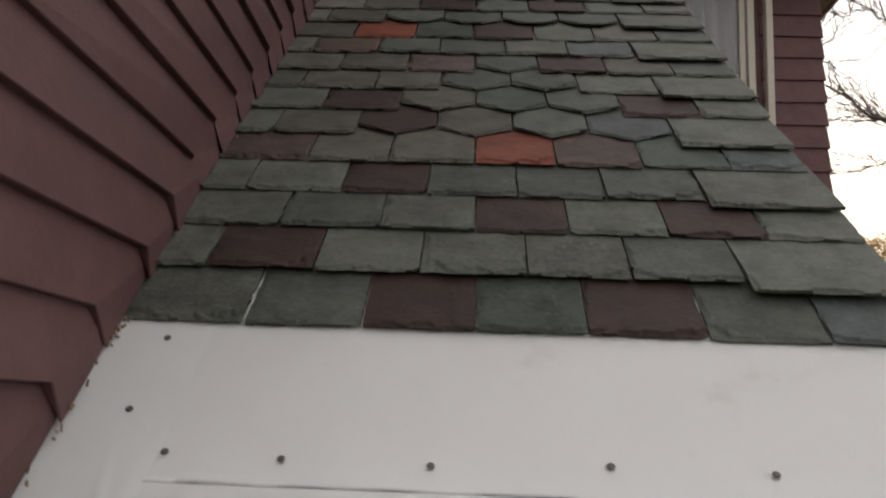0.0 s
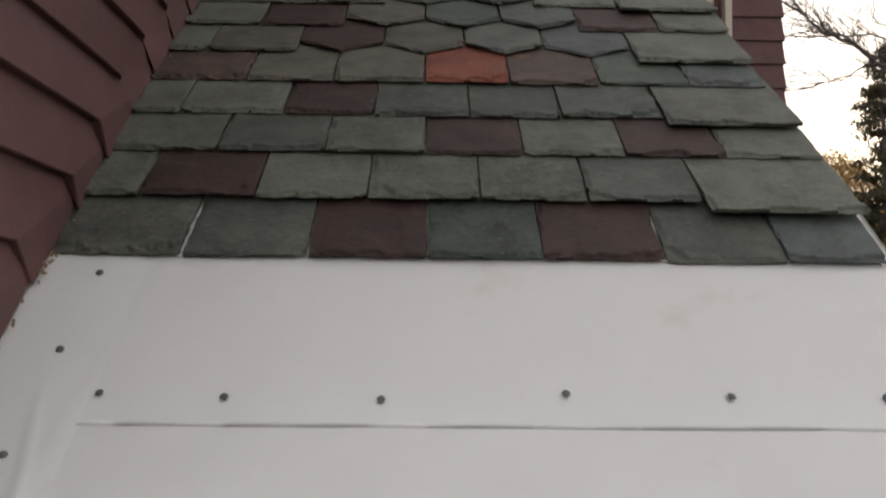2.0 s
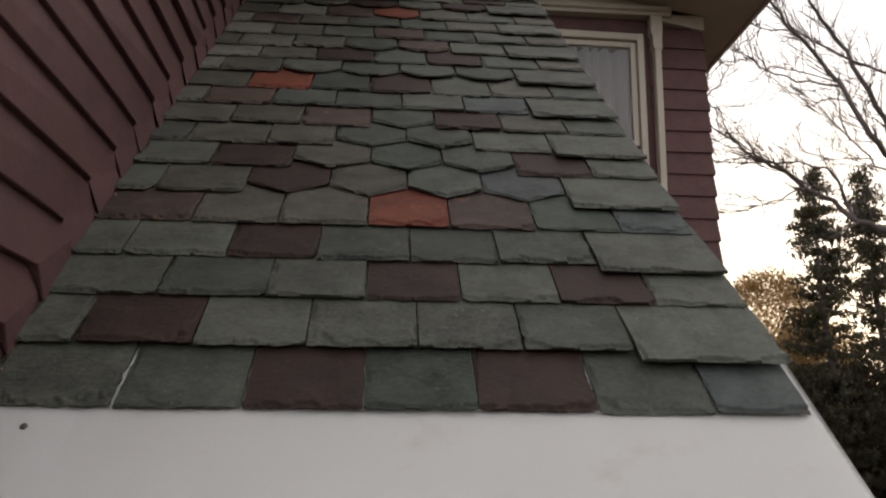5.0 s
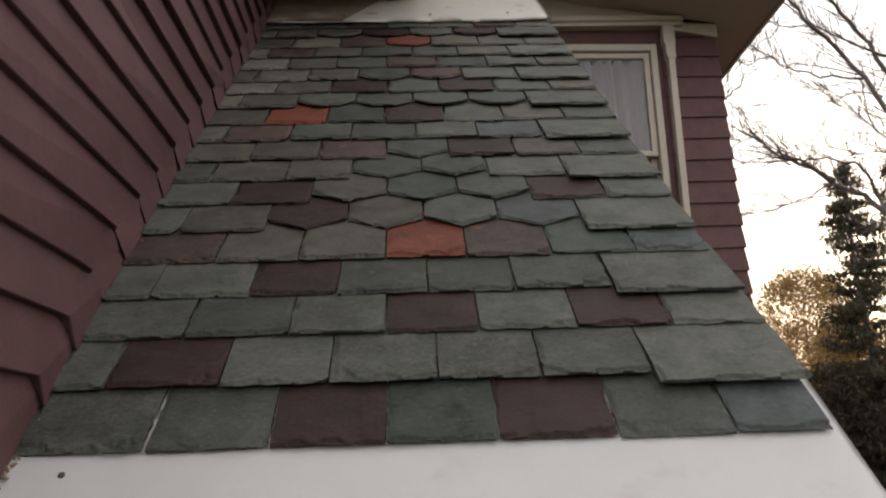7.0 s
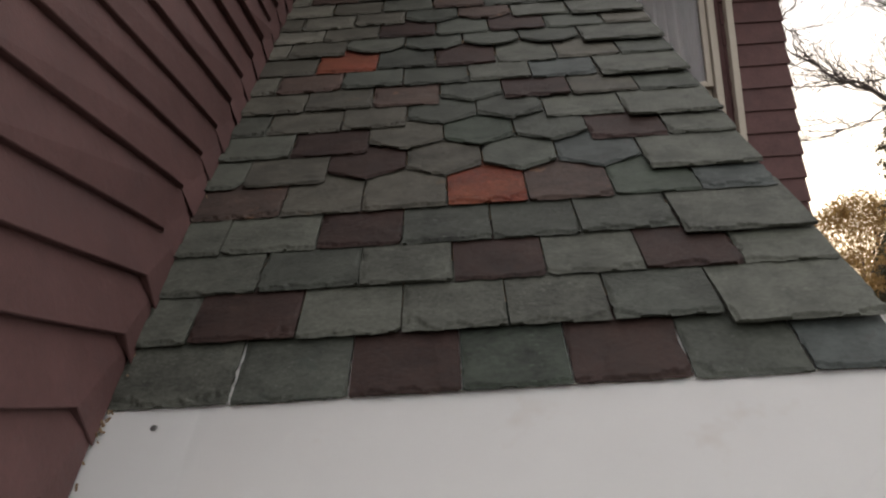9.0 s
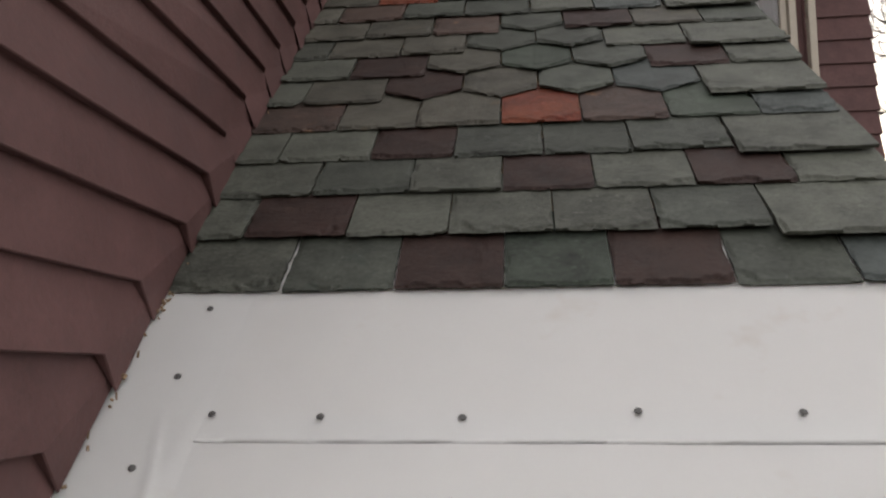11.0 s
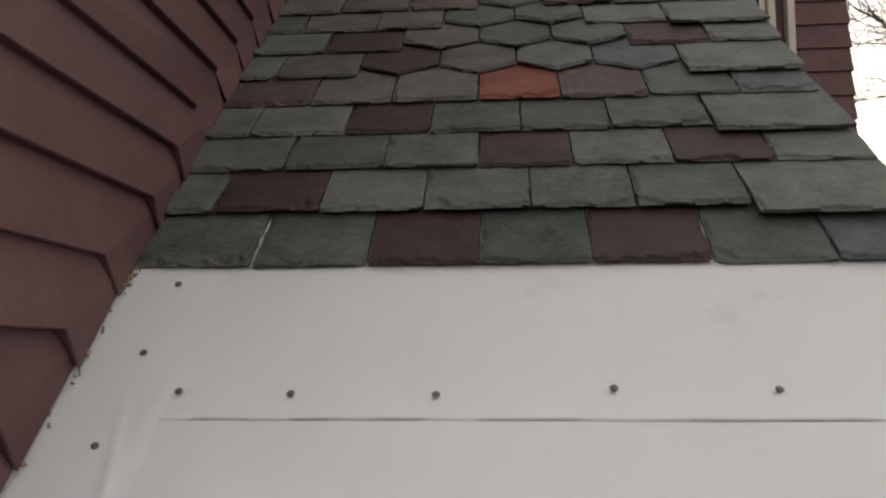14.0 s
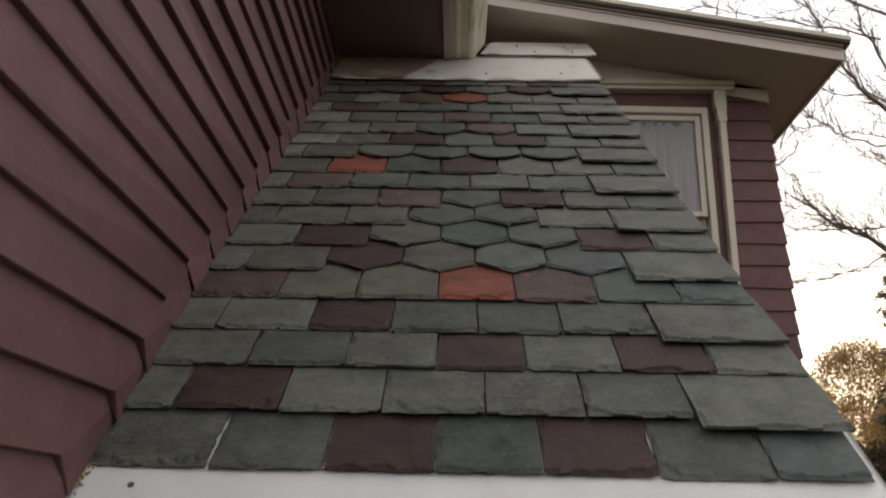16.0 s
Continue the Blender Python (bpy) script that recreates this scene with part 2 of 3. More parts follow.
def on_slope(v, w):
    """Depth and height of a place v metres up the roof slope and w metres off it."""
    c, s_ = math.cos(radians(SLOPE)), math.sin(radians(SLOPE))
    return v * c - w * s_, EAVE_Z + v * s_ + w * c


def slope_v(z, w):
    """How far up the slope the height z is met, w metres off the slope."""
    return (z - EAVE_Z - w * math.cos(radians(SLOPE))) / math.sin(radians(SLOPE))


rnd = random.Random(5)
COURSE_0 = 3.031
UNEVEN = (0.0, 0.010, 0.011, 0.016, 0.015, 0.007, 0.009, 0.008, -0.002, -0.002)
for k in range(-23, 21):
    z0 = COURSE_0 + k * SIDING * 0.985 + UNEVEN[k if 0 <= k < 10 else 0]
    z1 = min(z0 + SIDING + 0.026, 5.73)
    lip = 0.021 + rnd.uniform(-0.0015, 0.0025)
    low = []
    off = {2: 0.086, 3: 0.062, 4: 0.083}.get(k, 0.073 if k < 5 else rnd.uniform(0.072, 0.086))
    if z0 < 2.75:
        corner, end = [(-0.52, z0)], (-0.52, z1)
    else:
        vc = slope_v(z0, off)
        corner = [on_slope(vc, off), on_slope(vc + rnd.uniform(-0.004, 0.004), DECK + 0.014)]
        end = on_slope(slope_v(z1, DECK + 0.014), DECK + 0.014)
    y_end = corner[0][0]
    for i in range(9):
        y = HOUSE_END + (y_end - HOUSE_END) * i / 8
        low.append((y, z0 + (0.0018 * noise.noise(Vector((y * 1.7, k * 3.1, 0))) if i < 8 else 0)))
    if z0 > 2.75 and k >= 5:
        low.insert(8, (y_end - 0.035, z0))
    outline = low + corner[1:] + [end, (HOUSE_END, z1)]
    bm = bmesh.new()

    def face_x(z):
        return WALL_X - 0.0135 + (z1 - z) * lip / (z1 - z0)

    front = [bm.verts.new((face_x(z), y, z)) for y, z in outline]
    if z0 > 2.75:
        front[len(low)].co.x -= 0.016 if k < 5 else 0.0187     # the upper courses die into the wall at the roof
        if k >= 5:
            front[len(low) - 1].co.x -= 0.0182
    back = [bm.verts.new((face_x(z) - 0.018 if z < z0 + 0.03 else WALL_X - 0.0168, y, z)) for y, z in outline]
    bm.faces.new(front)
    bm.faces.new(back[::-1])
    for i in range(len(front)):
        j = (i + 1) % len(front)
        bm.faces.new((front[i], front[j], back[j], back[i]))
    bmesh.ops.recalc_face_normals(bm, faces=bm.faces)
    bmesh.ops.bevel(bm, geom=[e for e in bm.edges if all(v in front for v in e.verts) and max(v.co.z for v in e.verts) < z0 + 0.004], offset=0.002, segments=1, affect="EDGES")
    part("siding_board", bm, PURPLE, wall_west)

# ---- bay under the slate roof ----
bm = bmesh.new()
prism(bm, [(WALL_X - 0.02, -0.45, 0.0), (WALL_X - 0.02, -0.45, EAVE_Z - 0.65), (WALL_X - 0.02, 2.7, 5.80), (WALL_X - 0.02, 2.7, 0.0)], (1.36, 0, 0))
tagged(part("wall_bay", bm, PURPLE), "brown-purple wall of the bay under the slates", "wall", kind="structure")

# ---- the slate roof ----
roof = thing("slate_roof", "steep roof of mixed green, purple and orange slates with patterned bands", "roof", kind="structure", m=ROOF)
bm = bmesh.new()
box(bm, WALL_X - 0.0165, 0.997, -0.95, 3.86, DECK - 0.03, DECK - 0.003)
part("deck", bm, WOOD, roof)
bm = bmesh.new()
box(bm, 0.998, 1.030, -0.95, 0.20, DECK - 0.10, DECK - 0.0035, soft=0.003)
box(bm, 0.998, 1.006, 0.203, 3.80, DECK - 0.10, DECK - 0.0035, soft=0.003)
part("rake_board", bm, CREAM, roof, "narrow cream-painted edge board")

rnd = random.Random(11)


STEPS_UP = (0.0, 0.0022, 0.0045, 0.007, 0.0095, 0.0125, 0.016, 0.020, 0.025, 0.031, 0.039, 0.049, 0.060, 0.072, 0.086, 0.102, 0.120, 0.140, 0.165, 0.25)


def slate(x0, x1, v0, colour, shape="", lift=0.0, thick=0.0075, skew=0.0, gap=0.0009, lean=(0.0, 0.0), rough=1.0):
    """One riven slate: lower edge at v0, sides x0 and x1, flaked and chipped; shape v: pointed, c: clipped corners, r: rounded corner."""
    a, b = x0 + gap, x1 - gap
    w = b - a
    length = 0.30
    seed = rnd.uniform(0, 90)
    broken = [rnd.choice((0.0, 0.0015, 0.003, 0.010)) * rough for _ in range(2)] + [rnd.uniform(0.03, 0.10) for _ in range(2)]
    worn = [rnd.choice((0.0, 0.0, 0.0, 0.0035, 0.0055)) for _ in range(2)]
    wild = rnd.uniform(0.55, 1.25)

    def lower(f):
        if shape == "v":
            rise = 0.058 * abs(2 * f - 1)
        elif shape == "c":
            rise = 0.056 * max(0.0, (abs(2 * f - 1) - 0.40) / 0.60)
        elif shape == "r":
            rise = 0.05 * max(0.0, (f - 0.72) / 0.28) ** 2
        else:
            rise = broken[0] * max(0.0, 1 - f / broken[2]) ** 1.4 + broken[1] * max(0.0, 1 - (1 - f) / broken[3]) ** 1.4
        return v0 + rise + rough * 0.0040 * noise.noise(Vector((seed + f * 5, 0, 0))) + 0.0030 * noise.noise(Vector((seed + f * 23, 4, 0))) + 0.0016 * noise.noise(Vector((seed + f * 61, 7, 0))) + skew * (f - 0.5)

    def flank(k, up):
        """How far a side is eaten in, at a height above the lower edge."""
        bite = worn[k] * max(0.0, noise.noise(Vector((seed + 7 * k, up * 75, 2))) + 0.12)
        return bite + 0.0004 + 0.0007 * noise.noise(Vector((seed, 9 + k, up * 40))) + lean[k] * (1 - up / 0.25)

    # flakes split off the upper face: centre, half sizes, slant and depth
    flakes = []
    for _ in range(rnd.randrange(4, 9)):
        flakes.append((rnd.uniform(0, w), rnd.uniform(-0.004, 0.000), rnd.uniform(0.010, 0.036), wild * rnd.uniform(0.006, 0.017), rnd.uniform(-2.2, 2.2), rnd.uniform(0.60, 0.88) * thick))
    for k in (0, 1):
        if rnd.random() < 0.42:
            flakes.append((w * k, -0.004, rnd.uniform(0.03, 0.075), wild * rnd.uniform(0.016, 0.036), rnd.uniform(-0.6, 0.6), rnd.uniform(0.5, 0.8) * thick))
        if worn[k] or rnd.random() < 0.35:
            for _ in range(rnd.randrange(1, 4)):
                flakes.append((w * k, rnd.uniform(0.01, 0.14), rnd.uniform(0.003, 0.009), rnd.uniform(0.008, 0.030), rnd.uniform(-0.3, 0.3), rnd.uniform(0.45, 0.8) * thick))
    layers = [(rnd.uniform(0.05, 0.35), rnd.uniform(0.0006, 0.0016)) for _ in range(rnd.randrange(0, 4))]

    def dip(x, up, v):
        """Height lost on the riven face: flakes, split layers and gentle hollows."""
        q = Vector((x * 95 + seed, up * 95, 3))
        d = 0.0
        for cx, cv, rx, rv, slant, deep in flakes:
            e, h = (x - cx + slant * (up - cv)) / rx, (up - cv) / rv
            if abs(e) < 1.4 and abs(h) < 1.4:
                r = math.sqrt(e * e + h * h) + 0.3 * noise.noise(q)
                if r < 1.0:
                    d = max(d, 0.88 * thick if r > 0.78 and up > 0.004 else deep * (1.0 - 0.45 * max(0.0, min(1.0, h))))
        for edge, deep in layers:
            n = noise.noise(Vector((seed + x * 9 + up * 6, up * 13 - x * 5, edge * 40)))
            d += deep * max(0.0, min(1.0, (n - edge) * 16))
        d += 0.0007 * noise.noise(Vector((seed + x * 16, up * 12, 1))) + 0.00035 * noise.noise(Vector((seed + x * 60, up * 48, 5)))
        return min(d, 0.86 * thick)

    def under(v):
        return DECK + 0.0215 + lift - (0.0205 + lift) * (v - v0) / length

    cuts = [0.0, 0.0020, 0.0042, 0.007]
    n = max(6, int((w - 0.014) / 0.0042))
    across = cuts + [0.0105 + (w - 0.021) * i / n for i in range(n + 1)] + [w - c for c in reversed(cuts)]
    verts, faces = [], []
    for up in STEPS_UP:
        left, right = flank(0, up), flank(1, up)
        for x in across:
            f = x / w
            v = lower(f) + up
            xx = a + left + (w - left - right) * f
            verts.append((xx, v, under(v) + thick - dip(x, up, v)))
    m, k = len(across), len(STEPS_UP)
    faces += [(j * m + i, j * m + i + 1, (j + 1) * m + i + 1, (j + 1) * m + i) for j in range(k - 1) for i in range(m - 1)]
    ring = list(range(m)) + [j * m + m - 1 for j in range(1, k)] + [(k - 1) * m + i for i in range(m - 2, -1, -1)] + [j * m for j in range(k - 2, 0, -1)]
    base = len(verts)
    for p in ring:                                   # the broken side faces, down to the underside
        x, v, z = verts[p]
        low = under(v)
        inset = 0.0012 * noise.noise(Vector((seed + x * 70, v * 70, 8)))
        verts += [(x, v, z), (x, v + inset, (z + low) / 2 if z > low else z), (x, v + 0.0012 + inset, low)]
    q = len(ring)
    for i in range(q):
        c, d = base + 3 * i, base + 3 * ((i + 1) % q)
        faces += [(c + 1, d + 1, d, c), (c + 2, d + 2, d + 1, c + 1)]
    faces.append(tuple(base + 3 * i + 2 for i in range(q - 1, -1, -1)))
    me = bpy.data.meshes.new("slate")
    me.from_pydata(verts, [], faces)
    me.materials.append(SLATES[colour])
    me.polygons.foreach_set("use_smooth", [True] * ((k - 1) * (m - 1)) + [False] * (2 * q + 1))
    ob = new("slate", me)
    ob.parent = roof
    return ob


def course(n, seams, looks, v=None, hang=()):
    """A course of slates: its seams along the eave, and a look for each slate (a colour letter, then a shape letter)."""
    v0 = 0.006 + (-0.003 if v is None else v)
    looks = looks.split()
    for i, look_ in enumerate(looks):
        x0, x1 = seams[i], seams[i + 1]
        big = i in hang
        rough = 1.7 if n > 8 else (0.5 if n == 1 else 1.0)
        tilt = rnd.uniform(-0.004, 0.004) * rough
        slate(x0, x1, v0 - (0.042 if big else 0) + rnd.uniform(-0.003, 0.003) * rough, look_[0], look_[1:], lift=(0.010 if big else rnd.uniform(-0.001, 0.003)) - (0.015 if n == 1 else 0) + (0.002 if look_[1:] in ("v", "c") else 0), thick=(0.0095 if big else rnd.uniform(0.0066, 0.0092)), skew=tilt, rough=rough, gap=rnd.uniform(0.0004, 0.0011 if n == 1 else 0.0016) + (0.0012 if n > 8 else 0), lean=(rnd.uniform(0, 0.0015), 0.004 if n == 1 and i == 0 else rnd.uniform(0, 0.0015)))


E_ = WALL_X - 0.012
course(1, (E_, -0.212, 0.003, 0.210, 0.412, 0.628, 0.843, 1.018), "L G P T P G U")
course(2, (E_, -0.331, -0.113, 0.097, 0.310, 0.513, 0.730, 1.028), "L P L L L G L", v=0.155, hang=(6,))
course(3, (E_, -0.219, 0.000, 0.204, 0.405, 0.614, 0.822, 1.020), "L D L P L P L", v=0.312)
course(4, (E_, -0.332, -0.108, 0.091, 0.300, 0.501, 0.725, 1.020), "L L P G D G L", v=0.466, hang=(6,))
course(5, (E_, -0.216, -0.015, 0.199, 0.399, 0.611, 0.824, 1.008), "B S S O B T U", v=0.621)
course(6, (E_, -0.340, -0.121, 0.092, 0.297, 0.500, 0.722, 1.008), "Lr S Pv Sv Gv Uv L", v=0.774, hang=(6,))
course(7, (E_, -0.238, -0.020, 0.195, 0.400, 0.608, 0.820, 1.010), "L P Sv Tv Gv P L", v=0.934)
course(8, (E_ - 0.004, -0.333, -0.108, 0.086, 0.300, 0.502, 0.735, 1.010), "L S S Dv Gv L L", v=1.092, hang=(6,))
course(9, (E_ - 0.004, -0.238, -0.025, 0.190, 0.389, 0.600, 0.810, 1.004), "S S B Gv P S G", v=1.242)
course(10, (E_ - 0.004, -0.355, -0.137, 0.069, 0.287, 0.495, 0.714, 1.004), "W B G D L U L", v=1.402, hang=(6,))
course(11, (E_ - 0.004, -0.241, -0.025, 0.177, 0.391, 0.601, 0.816, 1.004), "S O D P L S G", v=1.560)
course(12, (E_ - 0.004, -0.362, -0.150, 0.069, 0.281, 0.490, 0.710, 1.002), "W S Lc Gc Gc Gc L", v=1.726, hang=(6,))
course(13, (E_ - 0.004, -0.249, -0.037, 0.184, 0.386, 0.602, 0.822, 1.003), "W S P G P G S", v=1.884)
course(14, (E_ - 0.004, -0.354, -0.144, 0.062, 0.275, 0.488, 0.714, 1.004), "S W S Gc Bc L L", v=2.040, hang=(6,))
course(15, (E_ - 0.004, -0.246, -0.037, 0.174, 0.388, 0.603, 0.820, 1.002), "W S L B D L S", v=2.209)
course(16, (E_ - 0.004, -0.356, -0.146, 0.062, 0.284, 0.490, 0.717, 1.000), "W B S G G S L", v=2.376, hang=(6,))
course(17, (E_ - 0.004, -0.266, -0.047, 0.167, 0.377, 0.597, 0.815, 1.000), "S W B Oc S L S", v=2.536)
course(18, (E_ - 0.004, -0.364, -0.168, 0.044, 0.278, 0.488, 0.702, 0.998), "W S Sc Pc Lc Pc L", v=2.715, hang=(6,))
course(19, (E_ - 0.004, -0.25, -0.04, 0.17, 0.38, 0.60, 0.81, 0.998), "S D P G S P L", v=2.868)
course(20, (E_ - 0.004, -0.36, -0.15, 0.06, 0.28, 0.49, 0.71, 0.998), "S G P D G S L", v=3.02)


# ---- white sheets below the slates ----
def sheet(name, u0, u1, v0, v1, base, label, edge=0.0, tuck=0.0):
    bm = bmesh.new()
    nu, nv = 110, 60
    grid = []
    for i in range(nu + 1):
        col = []
        for j in range(nv + 1):
            u, v = u0 + (u1 - u0) * i / nu, v0 + (v1 - v0) * j / nv
            w = base + 0.0020 * noise.noise(Vector((u * 3.1, v * 2.2, 1))) + 0.0008 * noise.noise(Vector((u * 9, v * 7, 5)))
            crease = u + 0.235 - 0.16 * (v + 0.05)
            w += 0.0020 * math.exp(-((crease / 0.020) ** 2)) + 0.004 * max(0.0, min(1.0, -crease / 0.2))
            second = u + 0.315 + 0.22 * (v + 0.40)
            w += 0.0025 * math.exp(-((second / 0.010) ** 2)) * max(0.0, min(1.0, (-0.28 - v) / 0.1))
            if edge:
                near = math.exp(-(((v - v0) / 0.012) ** 2))
                w += near * edge * max(0.0, noise.noise(Vector((u * 5.3, 8, 2))) - 0.08)
            if tuck:
                w -= tuck * max(0.0, 1 - (u1 - u) / 0.06) ** 1.5
            vv = v + (0.0025 * noise.noise(Vector((u * 2.2, 3, 6))) if j == 0 else 0)
            col.append(bm.verts.new((u, vv, w)))
        grid.append(col)
    for i in range(nu):
        for j in range(nv):
            bm.faces.new((grid[i][j], grid[i + 1][j], grid[i + 1][j + 1], grid[i][j + 1]))
    bmesh.ops.solidify(bm, geom=bm.faces[:], thickness=0.00015)
    ob = part(name, bm, SHEET, smooth=True)
    ob.matrix_basis = ROOF
    return tagged(ob, label, "membrane", group="white roofing sheets")


sheet("roofing_membrane", WALL_X - 0.015, 1.040, -0.353, 0.25, DECK + 0.00105, "white roofing membrane with faint creases under the lowest slates", edge=0.0004)
sheet("roofing_membrane", WALL_X - 0.015, 1.040, -0.97, -0.30, DECK + 0.0010, "white lower roofing membrane lapped under the upper one")
sheet("roofing_membrane", WALL_X - 0.015, -0.250, -0.97, 0.12, DECK + 0.0030, "narrow white membrane strip lapped along the wall", tuck=0.0030)


def nail(u, v, r=0.0064, w=DECK + 0.005):
    """A galvanised roofing nail, its broad head standing a little proud."""
    q = thing("roofing_nail", "weathered grey nail with a broad domed head", "nail", group="nails in the white sheets", m=ROOF @ pose(u, v, w, rnd.uniform(-14, 14), rnd.uniform(-14, 14), rnd.uniform(0, 360)))
    bm = bmesh.new()
    tube(bm, [(0, 0, 0.0005), (0, 0, 0.0022), (0, 0, 0.0040), (0, 0, 0.0050)], [r * 0.86, r, r * 0.82, r * 0.35], 12)
    part("head", bm, NAIL, q)
    bm = bmesh.new()
    tube(bm, [(0, 0, -0.022), (0, 0, 0.001)], [0.0008, 0.0018], 6)
    part("shank", bm, NAIL, q)
    return q


for u, v in ((-0.338, -0.041), (-0.339, -0.216), (-0.252, -0.300), (-0.075, -0.305), (0.148, -0.307), (0.414, -0.294), (0.653, -0.297), (0.88, -0.296)):
    nail(u, v)
for u, v in ((-0.344, -0.404), (-0.113, -0.503), (0.295, -0.528), (-0.33, -0.65)):
    nail(u, v, w=DECK + 0.003)

# small wind-blown debris caught in the gap by the wall
bm = bmesh.new()
for i in range(30):
    v = rnd.choice((rnd.gauss(-0.02, 0.03), rnd.gauss(-0.22, 0.05), rnd.gauss(-0.40, 0.04), rnd.uniform(-0.45, 1.6)))
    c = ROOF @ Vector((WALL_X + rnd.uniform(-0.002, 0.008), v, DECK + rnd.uniform(0.008, 0.022)))
    m = Matrix.LocRotScale(c, Euler([rnd.uniform(0, 6) for _ in range(3)]), Vector((rnd.uniform(0.004, 0.014), rnd.uniform(0.002, 0.006), 0.002)))
    bmesh.ops.create_cube(bm, size=1.0, matrix=m)
tagged(part("debris", bm, DEBRIS), "brown bits of leaf and grit caught along the wall", "debris", kind="stuff")


# ---- flashing sheets at the top of the slates ----
def flashing(label, corners, rows, seed, lipped=0.0):
    """A thin bent sheet between a lower and an upper edge on the slope."""
    (a0, a1), (b0, b1) = corners
    (va, wa), (vb, wb) = rows
    bm = bmesh.new()
    nu, nv = 60, 8
    grid = []
    for i in range(nu + 1):
        f = i / nu
        col = []
        for j in range(nv + 1):
            g = j / nv
            u = (a0 + (a1 - a0) * f) * (1 - g) + (b0 + (b1 - b0) * f) * g
            w = wa + (wb - wa) * g + (0.004 * noise.noise(Vector((u * 3.5, seed, 0))) + lipped * max(0, noise.noise(Vector((u * 6, seed, 4))))) * (1 - g)
            v = va + (vb - va) * g + 0.006 * noise.noise(Vector((u * 4, seed, 9))) * (1 - g)
            col.append(bm.verts.new((u, v, w)))
        grid.append(col)
    for i in range(nu):
        for j in range(nv):
            bm.faces.new((grid[i][j], grid[i + 1][j], grid[i + 1][j + 1], grid[i][j + 1]))
    bmesh.ops.solidify(bm, geom=bm.faces[:], thickness=0.0015)
    ob = part("flashing_sheet", bm, FLASH, smooth=True)
    ob.matrix_basis = ROOF
    return tagged(ob, label, "flashing", group="flashing at the top of the slates")


flashing("white painted metal flashing bent over the topmost slates", ((-0.50, 1.000), (-0.46, 0.985)), ((2.945, 0.012), (3.50, 0.022)), 1.7, lipped=0.012)
flashing("short white flashing sheet with a torn edge below the soffit", ((0.355, 1.040), (0.43, 1.01)), ((3.45, 0.040), (3.665, 0.072)), 6.2, lipped=0.02)
# strip laid over the flashing: corner shade and dirt put into its brown colour
flashing("flashing strip coloured brown for dirt and for the eave's shade in the corner", ((-0.495, -0.06), (-0.455, 0.16)), ((2.962, 0.018), (3.47, 0.028)), 3.1, lipped=0.008).data.materials[0] = DIRT_AND_SHADE
for u, v, w in ((-0.055, 3.052, 0.020), (0.385, 3.059, 0.020), (0.789, 3.077, 0.020), (0.58, 3.59, 0.066), (0.86, 3.58, 0.064), (0.46, 3.50, 0.050), (0.68, 3.50, 0.050), (0.90, 3.505, 0.050)):
    nail(u, v, r=0.006, w=w)

# ---- eave of the main house over the side wall ----
EAVE_Y = 1.30                                # overhanging eave begins here, out of view, cut back so skylight reaches the slates
eave = thing("main_eave", "dark soffit, cream fascia and stained gutter of the main roof", "eave", kind="structure")
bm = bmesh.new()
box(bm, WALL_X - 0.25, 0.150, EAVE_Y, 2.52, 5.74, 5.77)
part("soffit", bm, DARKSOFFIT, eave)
bm = bmesh.new()
box(bm, 0.150, 0.195, EAVE_Y, 2.44, 5.715, 5.90, soft=0.004)
part("fascia", bm, TAUPE, eave)
bm = bmesh.new()
prism(bm, [(0.196, EAVE_Y, 5.90), (0.196, EAVE_Y, 5.735), (0.225, EAVE_Y, 5.730), (0.250, EAVE_Y, 5.742), (0.300, EAVE_Y, 5.742), (0.318, EAVE_Y, 5.752), (0.340, EAVE_Y, 5.79), (0.385, EAVE_Y, 5.86), (0.392, EAVE_Y, 5.90)], (0, 2.42 - EAVE_Y, 0))
part("gutter", bm, GUTTER, eave, "cream gutter with green algae streaks")
bm = bmesh.new()
prism(bm, [(0.392, EAVE_Y, 5.91), (0.392, EAVE_Y, 5.925), (-3.5, EAVE_Y, 8.3), (-3.5, EAVE_Y, 8.2), (0.15, EAVE_Y, 5.91)], (0, 7.85 - EAVE_Y, 0))
part("roof", bm, SHINGLE, eave, "grey asphalt shingles")

# roof added out of view, left without overhang to keep the skylight on the wall
bm = bmesh.new()
prism(bm, [(WALL_X + 0.02, HOUSE_END - 0.03, 5.735), (WALL_X + 0.02, HOUSE_END - 0.03, 5.79), (-3.5, HOUSE_END - 0.03, 7.9), (-3.5, HOUSE_END - 0.03, 7.8), (WALL_X - 0.3, HOUSE_END - 0.03, 5.735)], (0, EAVE_Y - 0.004 - HOUSE_END, 0))
tagged(part("main_roof", bm, SHINGLE), "unseen grey shingle roof without overhang along the side wall", "roof", kind="structure")

# ---- gable wing behind, with its window ----
wall_north = thing("wall_north", "brown-purple lapped siding of the gable wing", "wall", kind="structure")
W0, W1, WB, WT = 0.93, 1.767, 4.22, 5.645     # window opening with its casing
bm = bmesh.new()
for x0, x1, z0, z1 in ((-0.44, W0 + 0.03, 0, 6.0), (W1 - 0.03, WING_X - 0.012, 0, 5.78), (W0 + 0.03, W1 - 0.03, 0, WB), (W0 + 0.03, W1 - 0.03, WT - 0.03, 5.84)):
    box(bm, x0, x1, WING_Y, WING_Y + 0.16, z0, z1)
box(bm, WING_X - 0.17, WING_X - 0.012, WING_Y + 0.16, 8.0, 0, 5.74)
part("wall_core", bm, PURPLE, wall_north)
TIP_0 = 5.302
